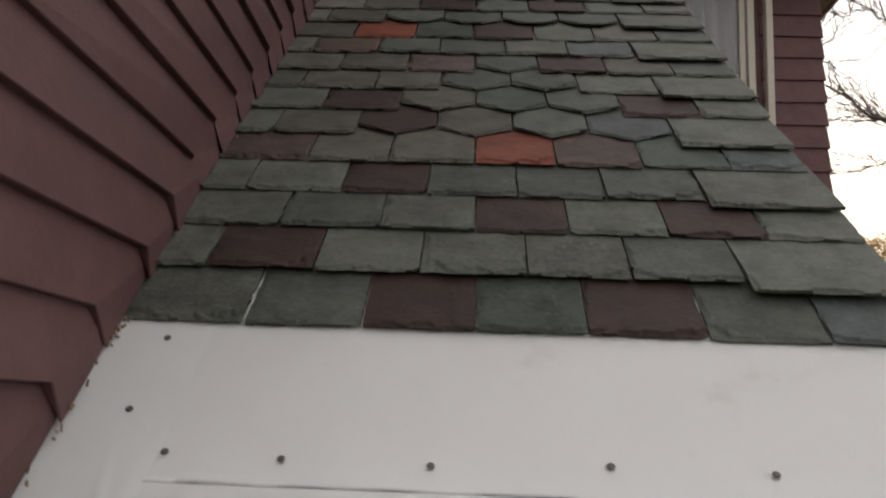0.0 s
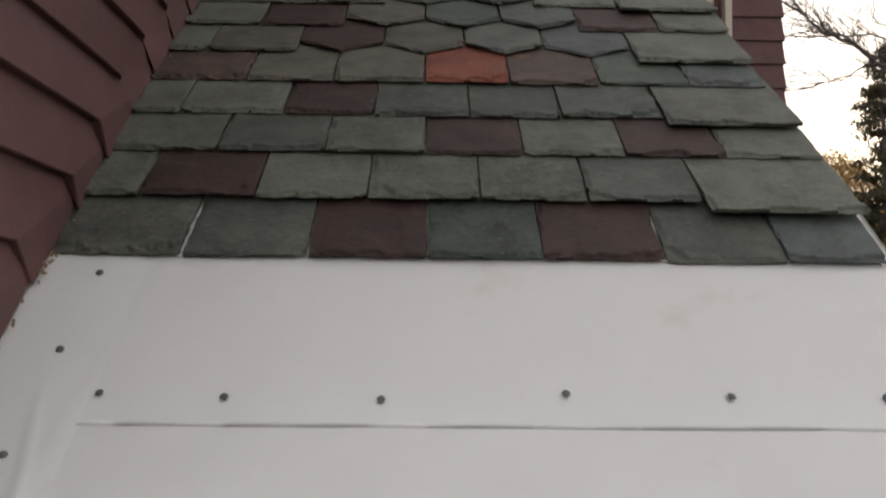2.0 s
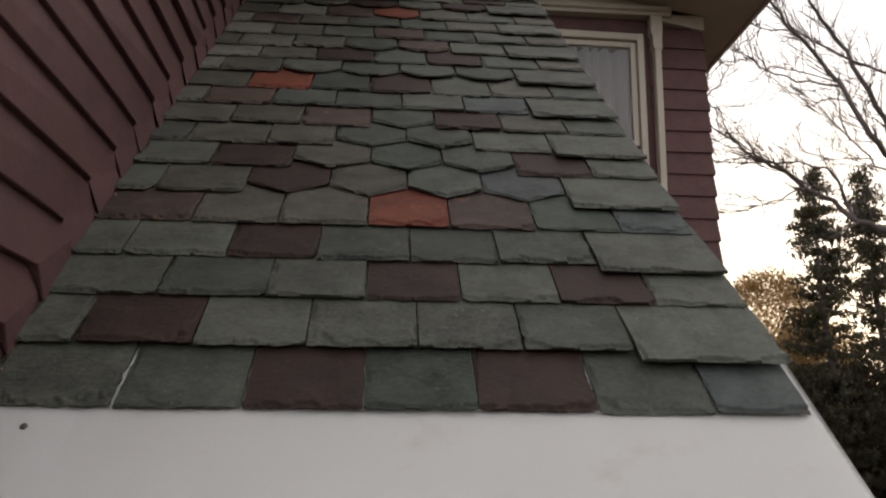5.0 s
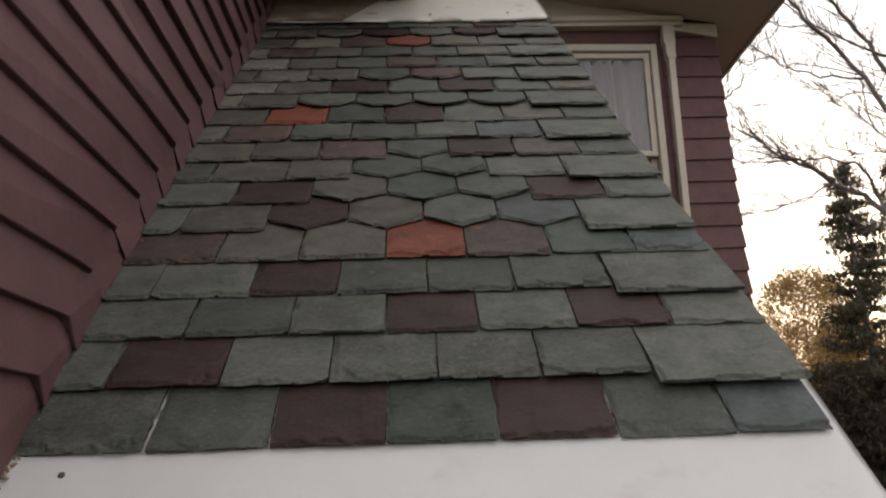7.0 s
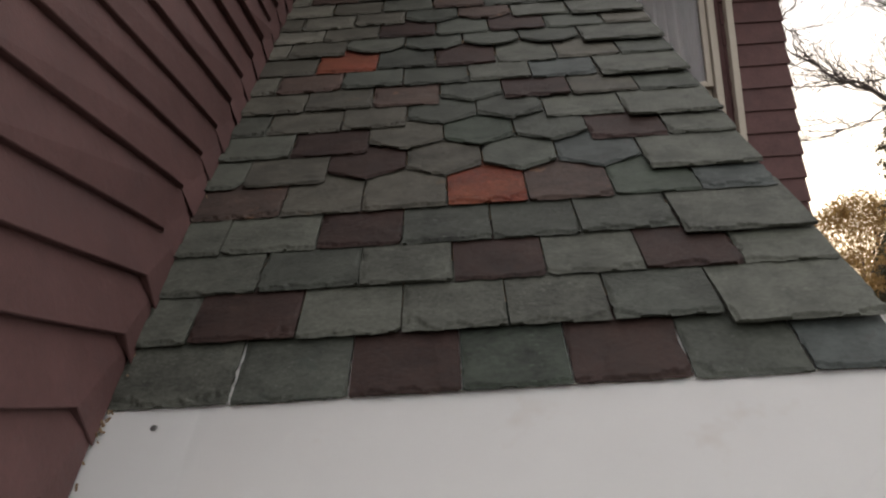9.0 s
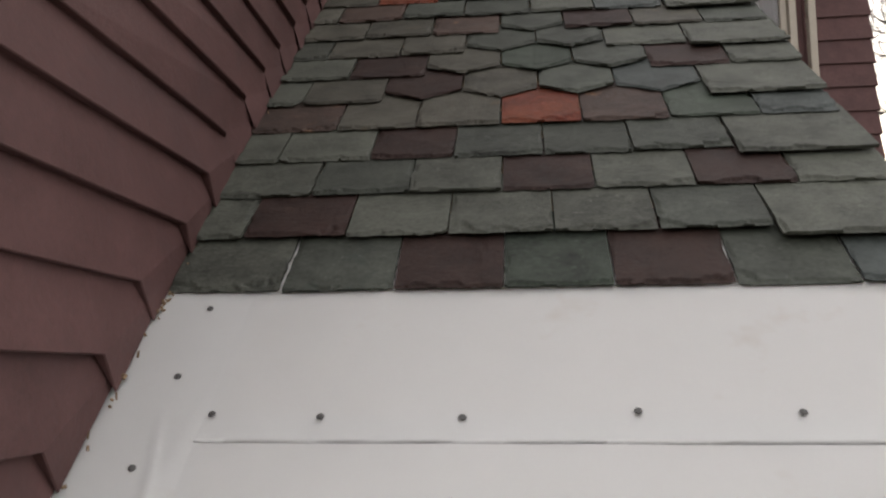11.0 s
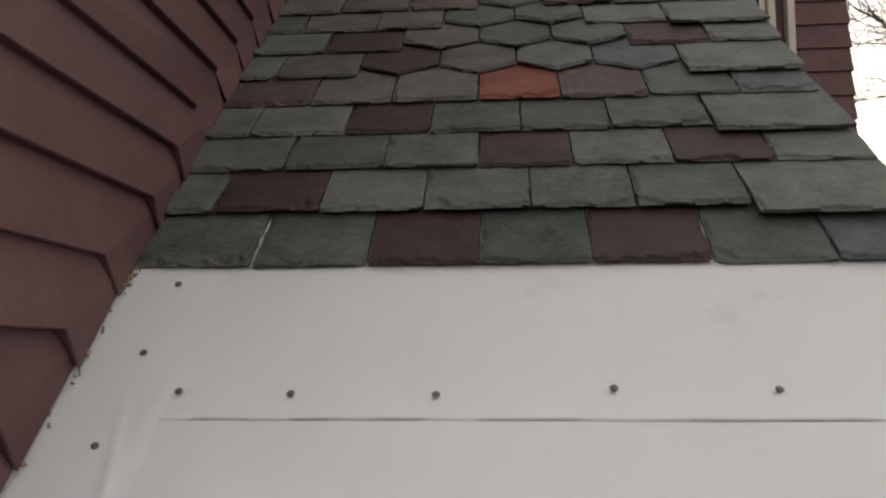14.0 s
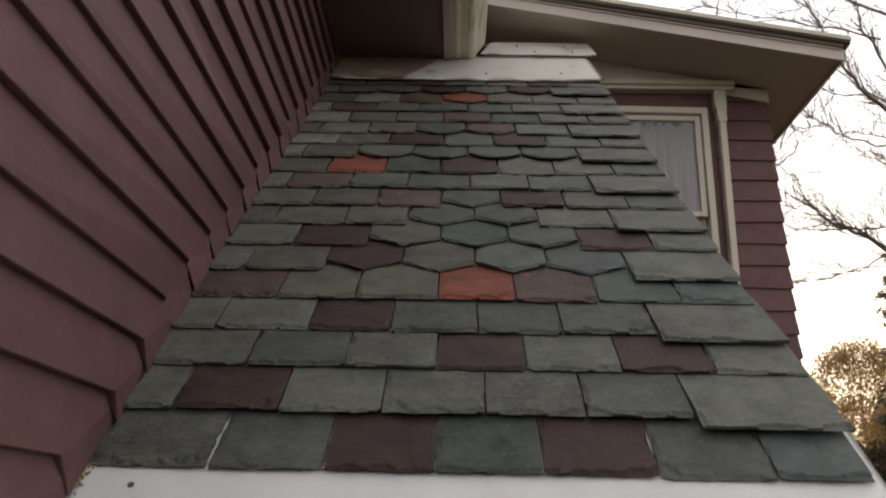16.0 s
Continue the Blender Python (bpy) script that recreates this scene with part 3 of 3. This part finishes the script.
for k in range(-4, 39):
    z0 = TIP_0 - k * 0.1337
    z1 = min(z0 + 0.152, 5.76)
    bm = bmesh.new()
    out, back = 0.018, 0.004
    sag = rnd.uniform(-0.002, 0.002)
    xl = 1.800 if z0 > 4.0 else -0.2
    lo = [(xl, WING_Y - out, z0 + sag), (WING_X + out - 0.014, WING_Y - out, z0 + rnd.uniform(-0.003, 0.003)), (WING_X + out - 0.014, 7.9, z0)]
    hi = [(xl, WING_Y - back, z1), (WING_X + back - 0.012, WING_Y - back, z1), (WING_X + back - 0.012, 7.9, z1)]
    inner_lo = [(xl, WING_Y, z0 + 0.001), (WING_X - 0.012, WING_Y, z0 + 0.001), (WING_X - 0.012, 7.9, z0 + 0.001)]
    A_, B_, C_ = ([bm.verts.new(p) for p in q] for q in (lo, hi, inner_lo))
    for i in (0, 1):
        bm.faces.new((A_[i], A_[i + 1], B_[i + 1], B_[i]))
        bm.faces.new((C_[i], C_[i + 1], A_[i + 1], A_[i]))
    bm.faces.new((A_[0], B_[0], C_[0]))
    bmesh.ops.recalc_face_normals(bm, faces=bm.faces)
    part("siding_board", bm, PURPLE, wall_north)

window = thing("window_1", "cream-framed sash window with a sheer white curtain", "window", kind="structure")
F0, F1 = WING_Y - 0.035, WING_Y + 0.08
bm = bmesh.new()
for x0, x1, z0, z1 in ((W0, W0 + 0.055, WB, WT), (W1 - 0.040, W1, WB, WT), (W0 + 0.055, W1 - 0.040, WT - 0.045, WT)):
    box(bm, x0, x1, F0, F1, z0, z1, soft=0.004)
part("window_frame", bm, CREAM, window)
bm = bmesh.new()
box(bm, W0 - 0.03, W1 + 0.03, F0 - 0.03, F1, WB - 0.045, WB, soft=0.005)
part("window_sill", bm, CREAM, window)
S0, S1, MEET = W0 + 0.058, W1 - 0.043, 4.935


def sash(z0, z1, y, low):
    bm = bmesh.new()
    for x0, x1, a, b in ((S0, S0 + 0.04, z0, z1), (S1 - 0.036, S1, z0, z1), (S0 + 0.04, S1 - 0.036, z1 - 0.036, z1), (S0 + 0.04, S1 - 0.036, z0, z0 + low)):
        box(bm, x0, x1, y, y + 0.035, a, b, soft=0.003)
    sh = part("sash", bm, CREAM, window)
    bm = bmesh.new()
    box(bm, S0 + 0.036, S1 - 0.032, y + 0.015, y + 0.019, z0 + 0.01, z1 - 0.03)
    p = part("pane", bm, glass, sh)
    p.visible_shadow = False
    return sh


sash(MEET - 0.006, WT - 0.048, WING_Y - 0.012, 0.034)
sash(WB + 0.002, MEET + 0.026, WING_Y + 0.028, 0.06)
bm = bmesh.new()
cols = []
for i in range(91):
    x = W0 + 0.03 + (W1 - W0 - 0.06) * i / 90
    y = WING_Y + 0.098 + 0.042 * math.sin(x * 74 + 1.8 * math.sin(x * 17)) + 0.008 * math.sin(x * 190)
    cols.append([bm.verts.new((x + 0.008 * math.sin(z * 3 + x * 20), y * 1.0, z)) for z in (4.25, 4.6, 4.95, 5.3, 5.60)])
for a, b in zip(cols, cols[1:]):
    for i in range(4):
        bm.faces.new((a[i], b[i], b[i + 1], a[i + 1]))
bmesh.ops.solidify(bm, geom=bm.faces[:], thickness=0.001)
tagged(part("curtain", bm, CURTAIN, smooth=True), "sheer white curtain hanging in folds behind the window", "curtain")
bm = bmesh.new()
box(bm, W0 - 0.1, W1 + 0.1, WING_Y + 0.17, 4.6, 4.0, 6.0)
bmesh.ops.delete(bm, geom=[f for f in bm.faces if f.normal.y < -0.9], context="FACES")
tagged(part("room", bm, ROOM), "dim plain room behind the curtain", "room", kind="structure")

window.matrix_basis = pose(W1, WING_Y, WT) @ pose(0, 0, 0, 0, 0.8, 0) @ pose(-W1, -WING_Y, -WT)

# trims of the gable wall
trim_post = thing("trim_post", "slim cream upright board with a shaped cap beside the window", "trim", kind="structure")
bm = bmesh.new()
box(bm, 1.829, 1.868, WING_Y - 0.062, WING_Y, 4.0, 5.55, soft=0.004)
part("board", bm, CREAM, trim_post)
bm = bmesh.new()
y = WING_Y - 0.066
prism(bm, [(1.825, y, 5.535), (1.818, y, 5.56), (1.818, y, 5.615), (1.808, y, 5.64), (1.806, y, 5.752), (1.880, y, 5.752), (1.878, y, 5.64), (1.873, y, 5.615), (1.873, y, 5.56), (1.875, y, 5.535)], (0, 0.06, 0))
part("cap", bm, CREAM, trim_post)
trim_post.matrix_basis = pose(1.818, WING_Y, 5.75) @ pose(0, 0, 0, 0, 1.25, 0) @ pose(-1.82, -WING_Y, -5.75)
bm = bmesh.new()
prism(bm, [(0.3, WING_Y, 5.757), (0.3, WING_Y - 0.060, 5.757), (0.3, WING_Y - 0.060, 5.778), (0.3, WING_Y - 0.078, 5.784), (0.3, WING_Y - 0.078, 5.812), (0.3, WING_Y, 5.830)], (1.634, 0, 0))
tagged(part("trim_ledge", bm, CREAM), "weathered cream moulded ledge above the window", "trim", kind="structure")
bm = bmesh.new()
prism(bm, [(x, WING_Y - 0.03, z) for x, z in ((0.2, 5.832), (1.87, 5.832), (1.885, 5.739), (2.150, 5.688), (2.150, soffit_z(2.150) - 0.002), (0.2, soffit_z(0.2) - 0.002))], (0, 0.026, 0))
tagged(part("trim_frieze", bm, CREAM), "weathered cream frieze board under the sloping soffit", "trim", kind="structure")

wing_roof = thing("wing_roof", "shallow gable roof with cream soffit and moulded rake board", "roof", kind="structure")
XE = 2.405
pitch = math.atan(0.19)
bm = bmesh.new()
prism(bm, [(XE, RAKE_Y + 0.02, soffit_z(XE)), (-1.6, RAKE_Y + 0.02, soffit_z(-1.6)), (-1.6, RAKE_Y + 0.02, soffit_z(-1.6) + 0.02), (XE, RAKE_Y + 0.02, soffit_z(XE) + 0.02)], (0, 5.8, 0))
part("soffit", bm, SOFFIT, wing_roof)
for name, y0, y1, z0, z1, mat, ex in (("rake_board", 0.0, 0.02, -0.012, 0.066, TAUPE, 0.0), ("moulding", -0.010, 0.0, 0.052, 0.060, TAUPE, 0.008), ("crown", -0.020, 0.0, 0.064, 0.088, DARKSOFFIT, 0.015), ("drip_edge", -0.055, 0.0, 0.091, 0.118, CREAM, 0.045)):
    bm = bmesh.new()
    x1 = XE + ex
    prism(bm, [(x1, RAKE_Y + y0, soffit_z(x1) + z0), (-1.6, RAKE_Y + y0, soffit_z(-1.6) + z0), (-1.6, RAKE_Y + y0, soffit_z(-1.6) + z1), (x1, RAKE_Y + y0, soffit_z(x1) + z1)], (0, y1 - y0, 0))
    part(name, bm, mat, wing_roof)
bm = bmesh.new()
box(bm, XE, XE + 0.02, RAKE_Y, 8.1, soffit_z(XE) - 0.012, soffit_z(XE) + 0.066)
part("eave_board", bm, TAUPE, wing_roof)
bm = bmesh.new()
prism(bm, [(XE + 0.05, RAKE_Y - 0.03, soffit_z(XE) + 0.075), (-1.6, RAKE_Y - 0.03, soffit_z(-1.6) + 0.080), (-1.6, RAKE_Y - 0.03, soffit_z(-1.6) + 0.118), (XE + 0.05, RAKE_Y - 0.03, soffit_z(XE) + 0.106)], (0, 5.9, 0))
part("roof", bm, SHINGLE, wing_roof)

# ---- the rest of the house, behind the camera's left ----
bm = bmesh.new()
box(bm, -7.0, WALL_X - 0.26, HOUSE_END, 8.0, 0, 5.72)
tagged(part("house_body", bm, PURPLE), "plain purple body of the main house", "house", kind="structure")

# ---- places of the trees ----
CON_1 = (16.11, 25.00)
CON_2 = (18.84, 26.00)
CON_3 = (22.79, 29.00)
GOLD_1 = (20.58, 38.00)
GOLD_2 = (20.18, 33.00)
HEDGE_0 = (14.55, 27.00)
HEDGE_1 = (21.00, 22.00)
BARE = (12.10, 12.00)

# ---- trees ----
def spray_cloud(bm, centre, size, count, leaf, r, droop=0.0):
    """Small leaf blades scattered in a soft lump."""
    for _ in range(count):
        d = Vector((r.gauss(0, 0.45), r.gauss(0, 0.45), r.gauss(0, 0.42)))
        p = Vector(centre) + Vector((d.x * size[0], d.y * size[1], d.z * size[2] - droop * d.length))
        q = Euler((r.uniform(0, 6.3), r.uniform(0, 6.3), r.uniform(0, 6.3))).to_quaternion()
        s = leaf * r.uniform(0.5, 1.35)
        vs = [bm.verts.new(p + q @ Vector(c)) for c in ((-s, 0, 0), (-0.2 * s, -0.42 * s, 0.1 * s), (s, 0, 0), (0.2 * s, 0.42 * s, 0.1 * s))]
        bm.faces.new(vs)


def conifer(x, y, height, spread, seed, label, low=0.15):
    r = random.Random(seed)
    t = thing("conifer", label, "tree", group="dark conifers", m=pose(x, y, 0))
    bm = bmesh.new()
    tube(bm, [(0, 0, 0), (0.05, 0, height * 0.3), (-0.05, 0.05, height * 0.65), (0.02, 0, height * 0.97)], [0.20, 0.16, 0.10, 0.03], 8)
    part("trunk", bm, BARK, t, smooth=True)
    wood, crown = bmesh.new(), bmesh.new()
    z = height * low
    while z < height * 0.90:
        f = (z / height - low) / (1 - low)
        reach = spread * (1.0 - 0.72 * f) * r.uniform(0.45, 1.15)
        a = r.uniform(0, 6.3)
        tip = Vector((reach * math.cos(a), reach * math.sin(a), z + reach * r.uniform(-0.12, 0.25)))
        root = Vector((0, 0, z))
        midp = root.lerp(tip, 0.5) + Vector((0, 0, -0.06 * reach))
        tube(wood, [root, midp, tip], [0.035, 0.022, 0.008], 4)
        for i in range(5):
            g = 0.3 + 0.7 * (i + r.random()) / 5
            c = root.lerp(tip, g) + Vector((r.gauss(0, 0.1), r.gauss(0, 0.1), -0.08))
            spray_cloud(crown, c, (0.42, 0.42, 0.20), 30, 0.085, r, droop=0.05)
        z += r.uniform(0.05, 0.11)
    for i in range(26):
        c = Vector((r.gauss(0, 0.26), r.gauss(0, 0.26), height * r.uniform(0.90, 0.985)))
        spray_cloud(crown, c, (0.26, 0.26, 0.34), 40, 0.085, r)
    part("branchwork", wood, BARK, t)
    part("crown", crown, NEEDLES, t)
    return t


def leafy(name, x, y, height, wide, mat, seed, label, clumps=150, per=44, leaf=0.10, base=0.25, group=""):
    r = random.Random(seed)
    t = thing(name, label, "tree" if height > 4 else "shrub", group=group, m=pose(x, y, 0))
    wood, crown = bmesh.new(), bmesh.new()
    tube(wood, [(0, 0, 0), (0.1, 0, height * 0.3), (0.0, 0.1, height * 0.6), (0.05, 0, height * 0.85)], [0.03 * height * 0.7, 0.022 * height * 0.7, 0.012 * height * 0.7, 0.02], 7)
    for i in range(18):
        a, z = r.uniform(0, 6.3), height * r.uniform(0.2, 0.7)
        reach = wide * r.uniform(0.5, 0.95)
        tip = Vector((reach * math.cos(a), reach * math.sin(a), min(height * 0.95, z + reach * r.uniform(0.4, 1.0))))
        tube(wood, [Vector((0, 0, z)), Vector((0, 0, z)).lerp(tip, 0.5) + Vector((0, 0, 0.1)), tip], [0.06, 0.035, 0.01], 5)
    for i in range(clumps):
        a, u = r.uniform(0, 6.3), r.uniform(base, 1.0)
        hull = wide * math.sqrt(max(0.05, 1 - ((u - 0.55) / 0.52) ** 2)) * r.uniform(0.35, 1.05)
        spray_cloud(crown, (hull * math.cos(a), hull * math.sin(a), height * u), (wide * 0.24, wide * 0.24, height * 0.07), per, leaf, r)
    part("trunk", wood, BARK, t)
    part("crown", crown, mat, t)
    return t


conifer(*CON_1, 13.4, 2.1, 3, "tall dark conifer with a blunt tufted top")
conifer(*CON_2, 13.9, 2.0, 8, "tall dark conifer with ragged drooping branches")
conifer(*CON_3, 12.5, 2.2, 21, "dark conifer with broad ragged branches behind the others")
leafy("autumn_tree", *GOLD_1, 12.0, 3.2, GOLD, 4, "round golden autumn tree glowing in low sun", clumps=640, per=64, leaf=0.085, group="autumn trees")
leafy("autumn_tree", *GOLD_2, 8.6, 2.6, GOLD, 14, "low golden autumn tree half hidden by shrubs", clumps=460, per=64, leaf=0.085, group="autumn trees")
r_ = random.Random(2)
for i in range(9):
    f = i / 8
    leafy("shrub", HEDGE_0[0] + (HEDGE_1[0] - HEDGE_0[0]) * f + r_.uniform(-0.5, 0.5), HEDGE_0[1] + (HEDGE_1[1] - HEDGE_0[1]) * f + r_.uniform(-0.8, 0.8), r_.uniform(4.6, 6.6), 2.1, OLIVE, 30 + i, "dark olive-brown shrub in the hedge at the lawn's edge", clumps=240, per=64, leaf=0.085, base=0.03, group="hedge shrubs")

# ---- bare tree whose limbs reach in front of the sky ----
bare = thing("bare_tree", "tall leafless tree with long grey forking branches", "tree", m=pose(BARE[0], BARE[1], 0))
origin = Vector((BARE[0], BARE[1], 0))
rb = random.Random(9)
bm = bmesh.new()
tube(bm, [(0, 0, 0), (0.05, 0, 2.0), (-0.05, 0.1, 4.2), (-0.1, 0.1, 7.5), (0.1, 0.1, 11.0)], [0.34, 0.27, 0.22, 0.15, 0.05], 10)
part("trunk", bm, BARK, bare, smooth=True)


def twigs(bm, pts, radius, depth, spread):
    """Forking side shoots along a limb."""
    total = sum((b - a).length for a, b in zip(pts, pts[1:]))
    n = max(2, int(total / (0.125 if depth else 0.17)))
    for i in range(n):
        k = rb.randrange(len(pts) - 1)
        a, b = pts[k], pts[k + 1]
        root = a.lerp(b, rb.random())
        way = (b - a).normalized()
        side = Vector((rb.gauss(0, 0.75), rb.gauss(0, 0.5), rb.gauss(0.18, 0.7)))
        way = (way * 1.25 + side * spread).normalized()
        ln = rb.uniform(0.3, 1.25) * (1.0 if depth else 0.55)
        line = [root]
        for s in range(4):
            way = (way + Vector((rb.gauss(0, 0.16), rb.gauss(0, 0.16), rb.gauss(0.04, 0.16)))).normalized()
            line.append(line[-1] + way * ln / 4)
        tube(bm, line, [radius, radius * 0.8, radius * 0.62, radius * 0.45, radius * 0.25], 4)
        if depth:
            twigs(bm, line, max(0.0060, radius * 0.58), depth - 1, 0.8)


def limb(radius, *pts):
    """A limb through a few bends, from thick to thin, with its twigs."""
    pts = [Vector(p) - origin for p in pts]
    fine = []
    for i, (a, b) in enumerate(zip(pts, pts[1:])):
        for s in range(3):
            p = a.lerp(b, s / 3)
            fine.append(p + Vector((rb.gauss(0, 0.018), rb.gauss(0, 0.02), rb.gauss(0, 0.018))) if fine else p)
    fine.append(pts[-1])
    bm = bmesh.new()
    n = len(fine) - 1
    tube(bm, fine, [max(0.009, 0.85 * radius * (1 - 0.75 * i / n)) for i in range(n + 1)], 7)
    twigs(bm, fine[len(fine) // 5:], max(0.0088, radius * 0.15), 1, 0.75)
    part("limb", bm, BARK, bare)


limb(0.085, (12.24, 12.00, 6.04), (11.19, 12.25, 6.82), (9.73, 11.94, 7.18), (8.94, 11.77, 7.30), (8.75, 12.12, 7.78), (8.29, 12.20, 8.05), (7.64, 11.83, 8.29), (7.18, 11.85, 8.50), (6.97, 12.21, 8.94), (6.52, 12.10, 9.17))
limb(0.028, (8.21, 12.00, 8.07), (7.69, 12.25, 8.58), (7.14, 11.94, 8.60), (6.39, 11.77, 8.80))
limb(0.028, (8.17, 12.00, 7.98), (8.17, 12.25, 8.03), (7.45, 11.94, 7.66), (6.77, 11.77, 7.42), (6.43, 12.12, 7.48))
limb(0.045, (9.09, 12.00, 7.37), (9.09, 12.25, 7.83), (8.80, 11.94, 8.18), (8.46, 11.77, 8.34), (8.15, 12.12, 8.56), (7.33, 12.20, 8.54), (6.35, 11.83, 8.38))
limb(0.080, (11.81, 11.60, 5.54), (10.71, 11.85, 7.25), (9.61, 11.54, 8.42), (9.17, 11.37, 8.85), (8.93, 11.72, 10.00), (8.69, 11.80, 10.53), (7.92, 11.43, 10.97), (7.61, 11.45, 11.52), (7.57, 11.81, 12.50), (7.01, 11.70, 13.66))
limb(0.080, (12.64, 12.40, 6.35), (11.33, 12.65, 8.21), (10.26, 12.34, 9.30), (9.84, 12.17, 10.14), (9.69, 12.52, 11.18), (9.37, 12.60, 11.81), (8.88, 12.23, 12.09), (8.56, 12.25, 12.99), (8.69, 12.61, 15.07))
limb(0.030, (8.98, 11.80, 10.04), (8.53, 12.05, 10.20), (7.62, 11.74, 10.21), (7.16, 11.57, 10.40), (7.02, 11.92, 10.76))
limb(0.045, (11.86, 12.20, 10.13), (10.51, 12.45, 10.71), (9.60, 12.14, 10.75), (8.84, 11.97, 10.98), (8.39, 12.32, 11.54), (7.73, 12.40, 12.37))
limb(0.030, (10.00, 12.10, 8.43), (9.86, 12.35, 8.62), (9.29, 12.04, 8.99), (8.76, 11.87, 9.37), (8.50, 12.22, 9.81))
limb(0.060, (12.34, 12.60, 11.24), (11.43, 12.85, 12.66), (10.54, 12.54, 13.49), (9.80, 12.37, 14.70), (9.83, 12.72, 16.75))
limb(0.050, (11.05, 13.00, 13.00), (9.87, 13.25, 14.06), (8.17, 12.94, 14.55), (6.44, 12.77, 14.84), (5.05, 13.12, 15.14))
limb(0.040, (10.54, 13.50, 15.18), (8.99, 13.75, 16.46), (6.78, 13.44, 16.30), (4.73, 13.27, 16.11))
limb(0.050, (12.93, 12.30, 8.65), (12.01, 12.55, 9.30), (11.06, 12.24, 9.36), (10.18, 12.07, 8.08), (10.17, 12.42, 8.02))
limb(0.022, (5.94, 12.00, 9.60), (6.42, 12.25, 9.88), (6.55, 11.94, 9.95), (6.66, 11.77, 10.15), (7.04, 12.12, 10.57), (7.28, 12.20, 11.09))
limb(0.018, (6.08, 12.00, 9.83), (6.42, 12.25, 9.88), (6.59, 11.94, 9.51), (6.62, 11.77, 9.07), (6.74, 12.12, 9.05))
limb(0.018, (5.97, 12.20, 10.18), (6.58, 12.45, 10.27), (6.57, 12.14, 10.50), (6.66, 11.97, 10.71))
limb(0.020, (9.61, 12.00, 8.62), (9.43, 12.25, 8.71), (8.64, 11.94, 8.59), (7.99, 11.77, 8.68))
limb(0.015, (7.90, 12.00, 7.75), (7.65, 12.25, 7.79), (7.08, 11.94, 7.77), (6.51, 11.77, 7.73))
limb(0.022, (8.12, 11.80, 11.18), (7.67, 12.05, 11.31), (7.22, 11.74, 11.31))
limb(0.022, (9.42, 12.00, 9.76), (9.28, 12.25, 9.97), (8.52, 11.94, 9.79), (8.08, 11.77, 9.89))
limb(0.018, (8.89, 11.80, 10.13), (8.19, 12.05, 10.45), (7.69, 11.74, 10.36), (7.26, 11.57, 10.20))
limb(0.030, (9.36, 13.00, 13.29), (8.57, 13.25, 13.72), (7.44, 12.94, 13.69), (6.41, 12.77, 13.75), (5.58, 13.12, 14.19))
limb(0.020, (6.24, 13.00, 13.69), (6.52, 13.25, 14.33), (6.62, 12.94, 14.54))
limb(0.020, (5.81, 13.00, 13.69), (6.04, 13.25, 14.32), (5.93, 12.94, 14.54))
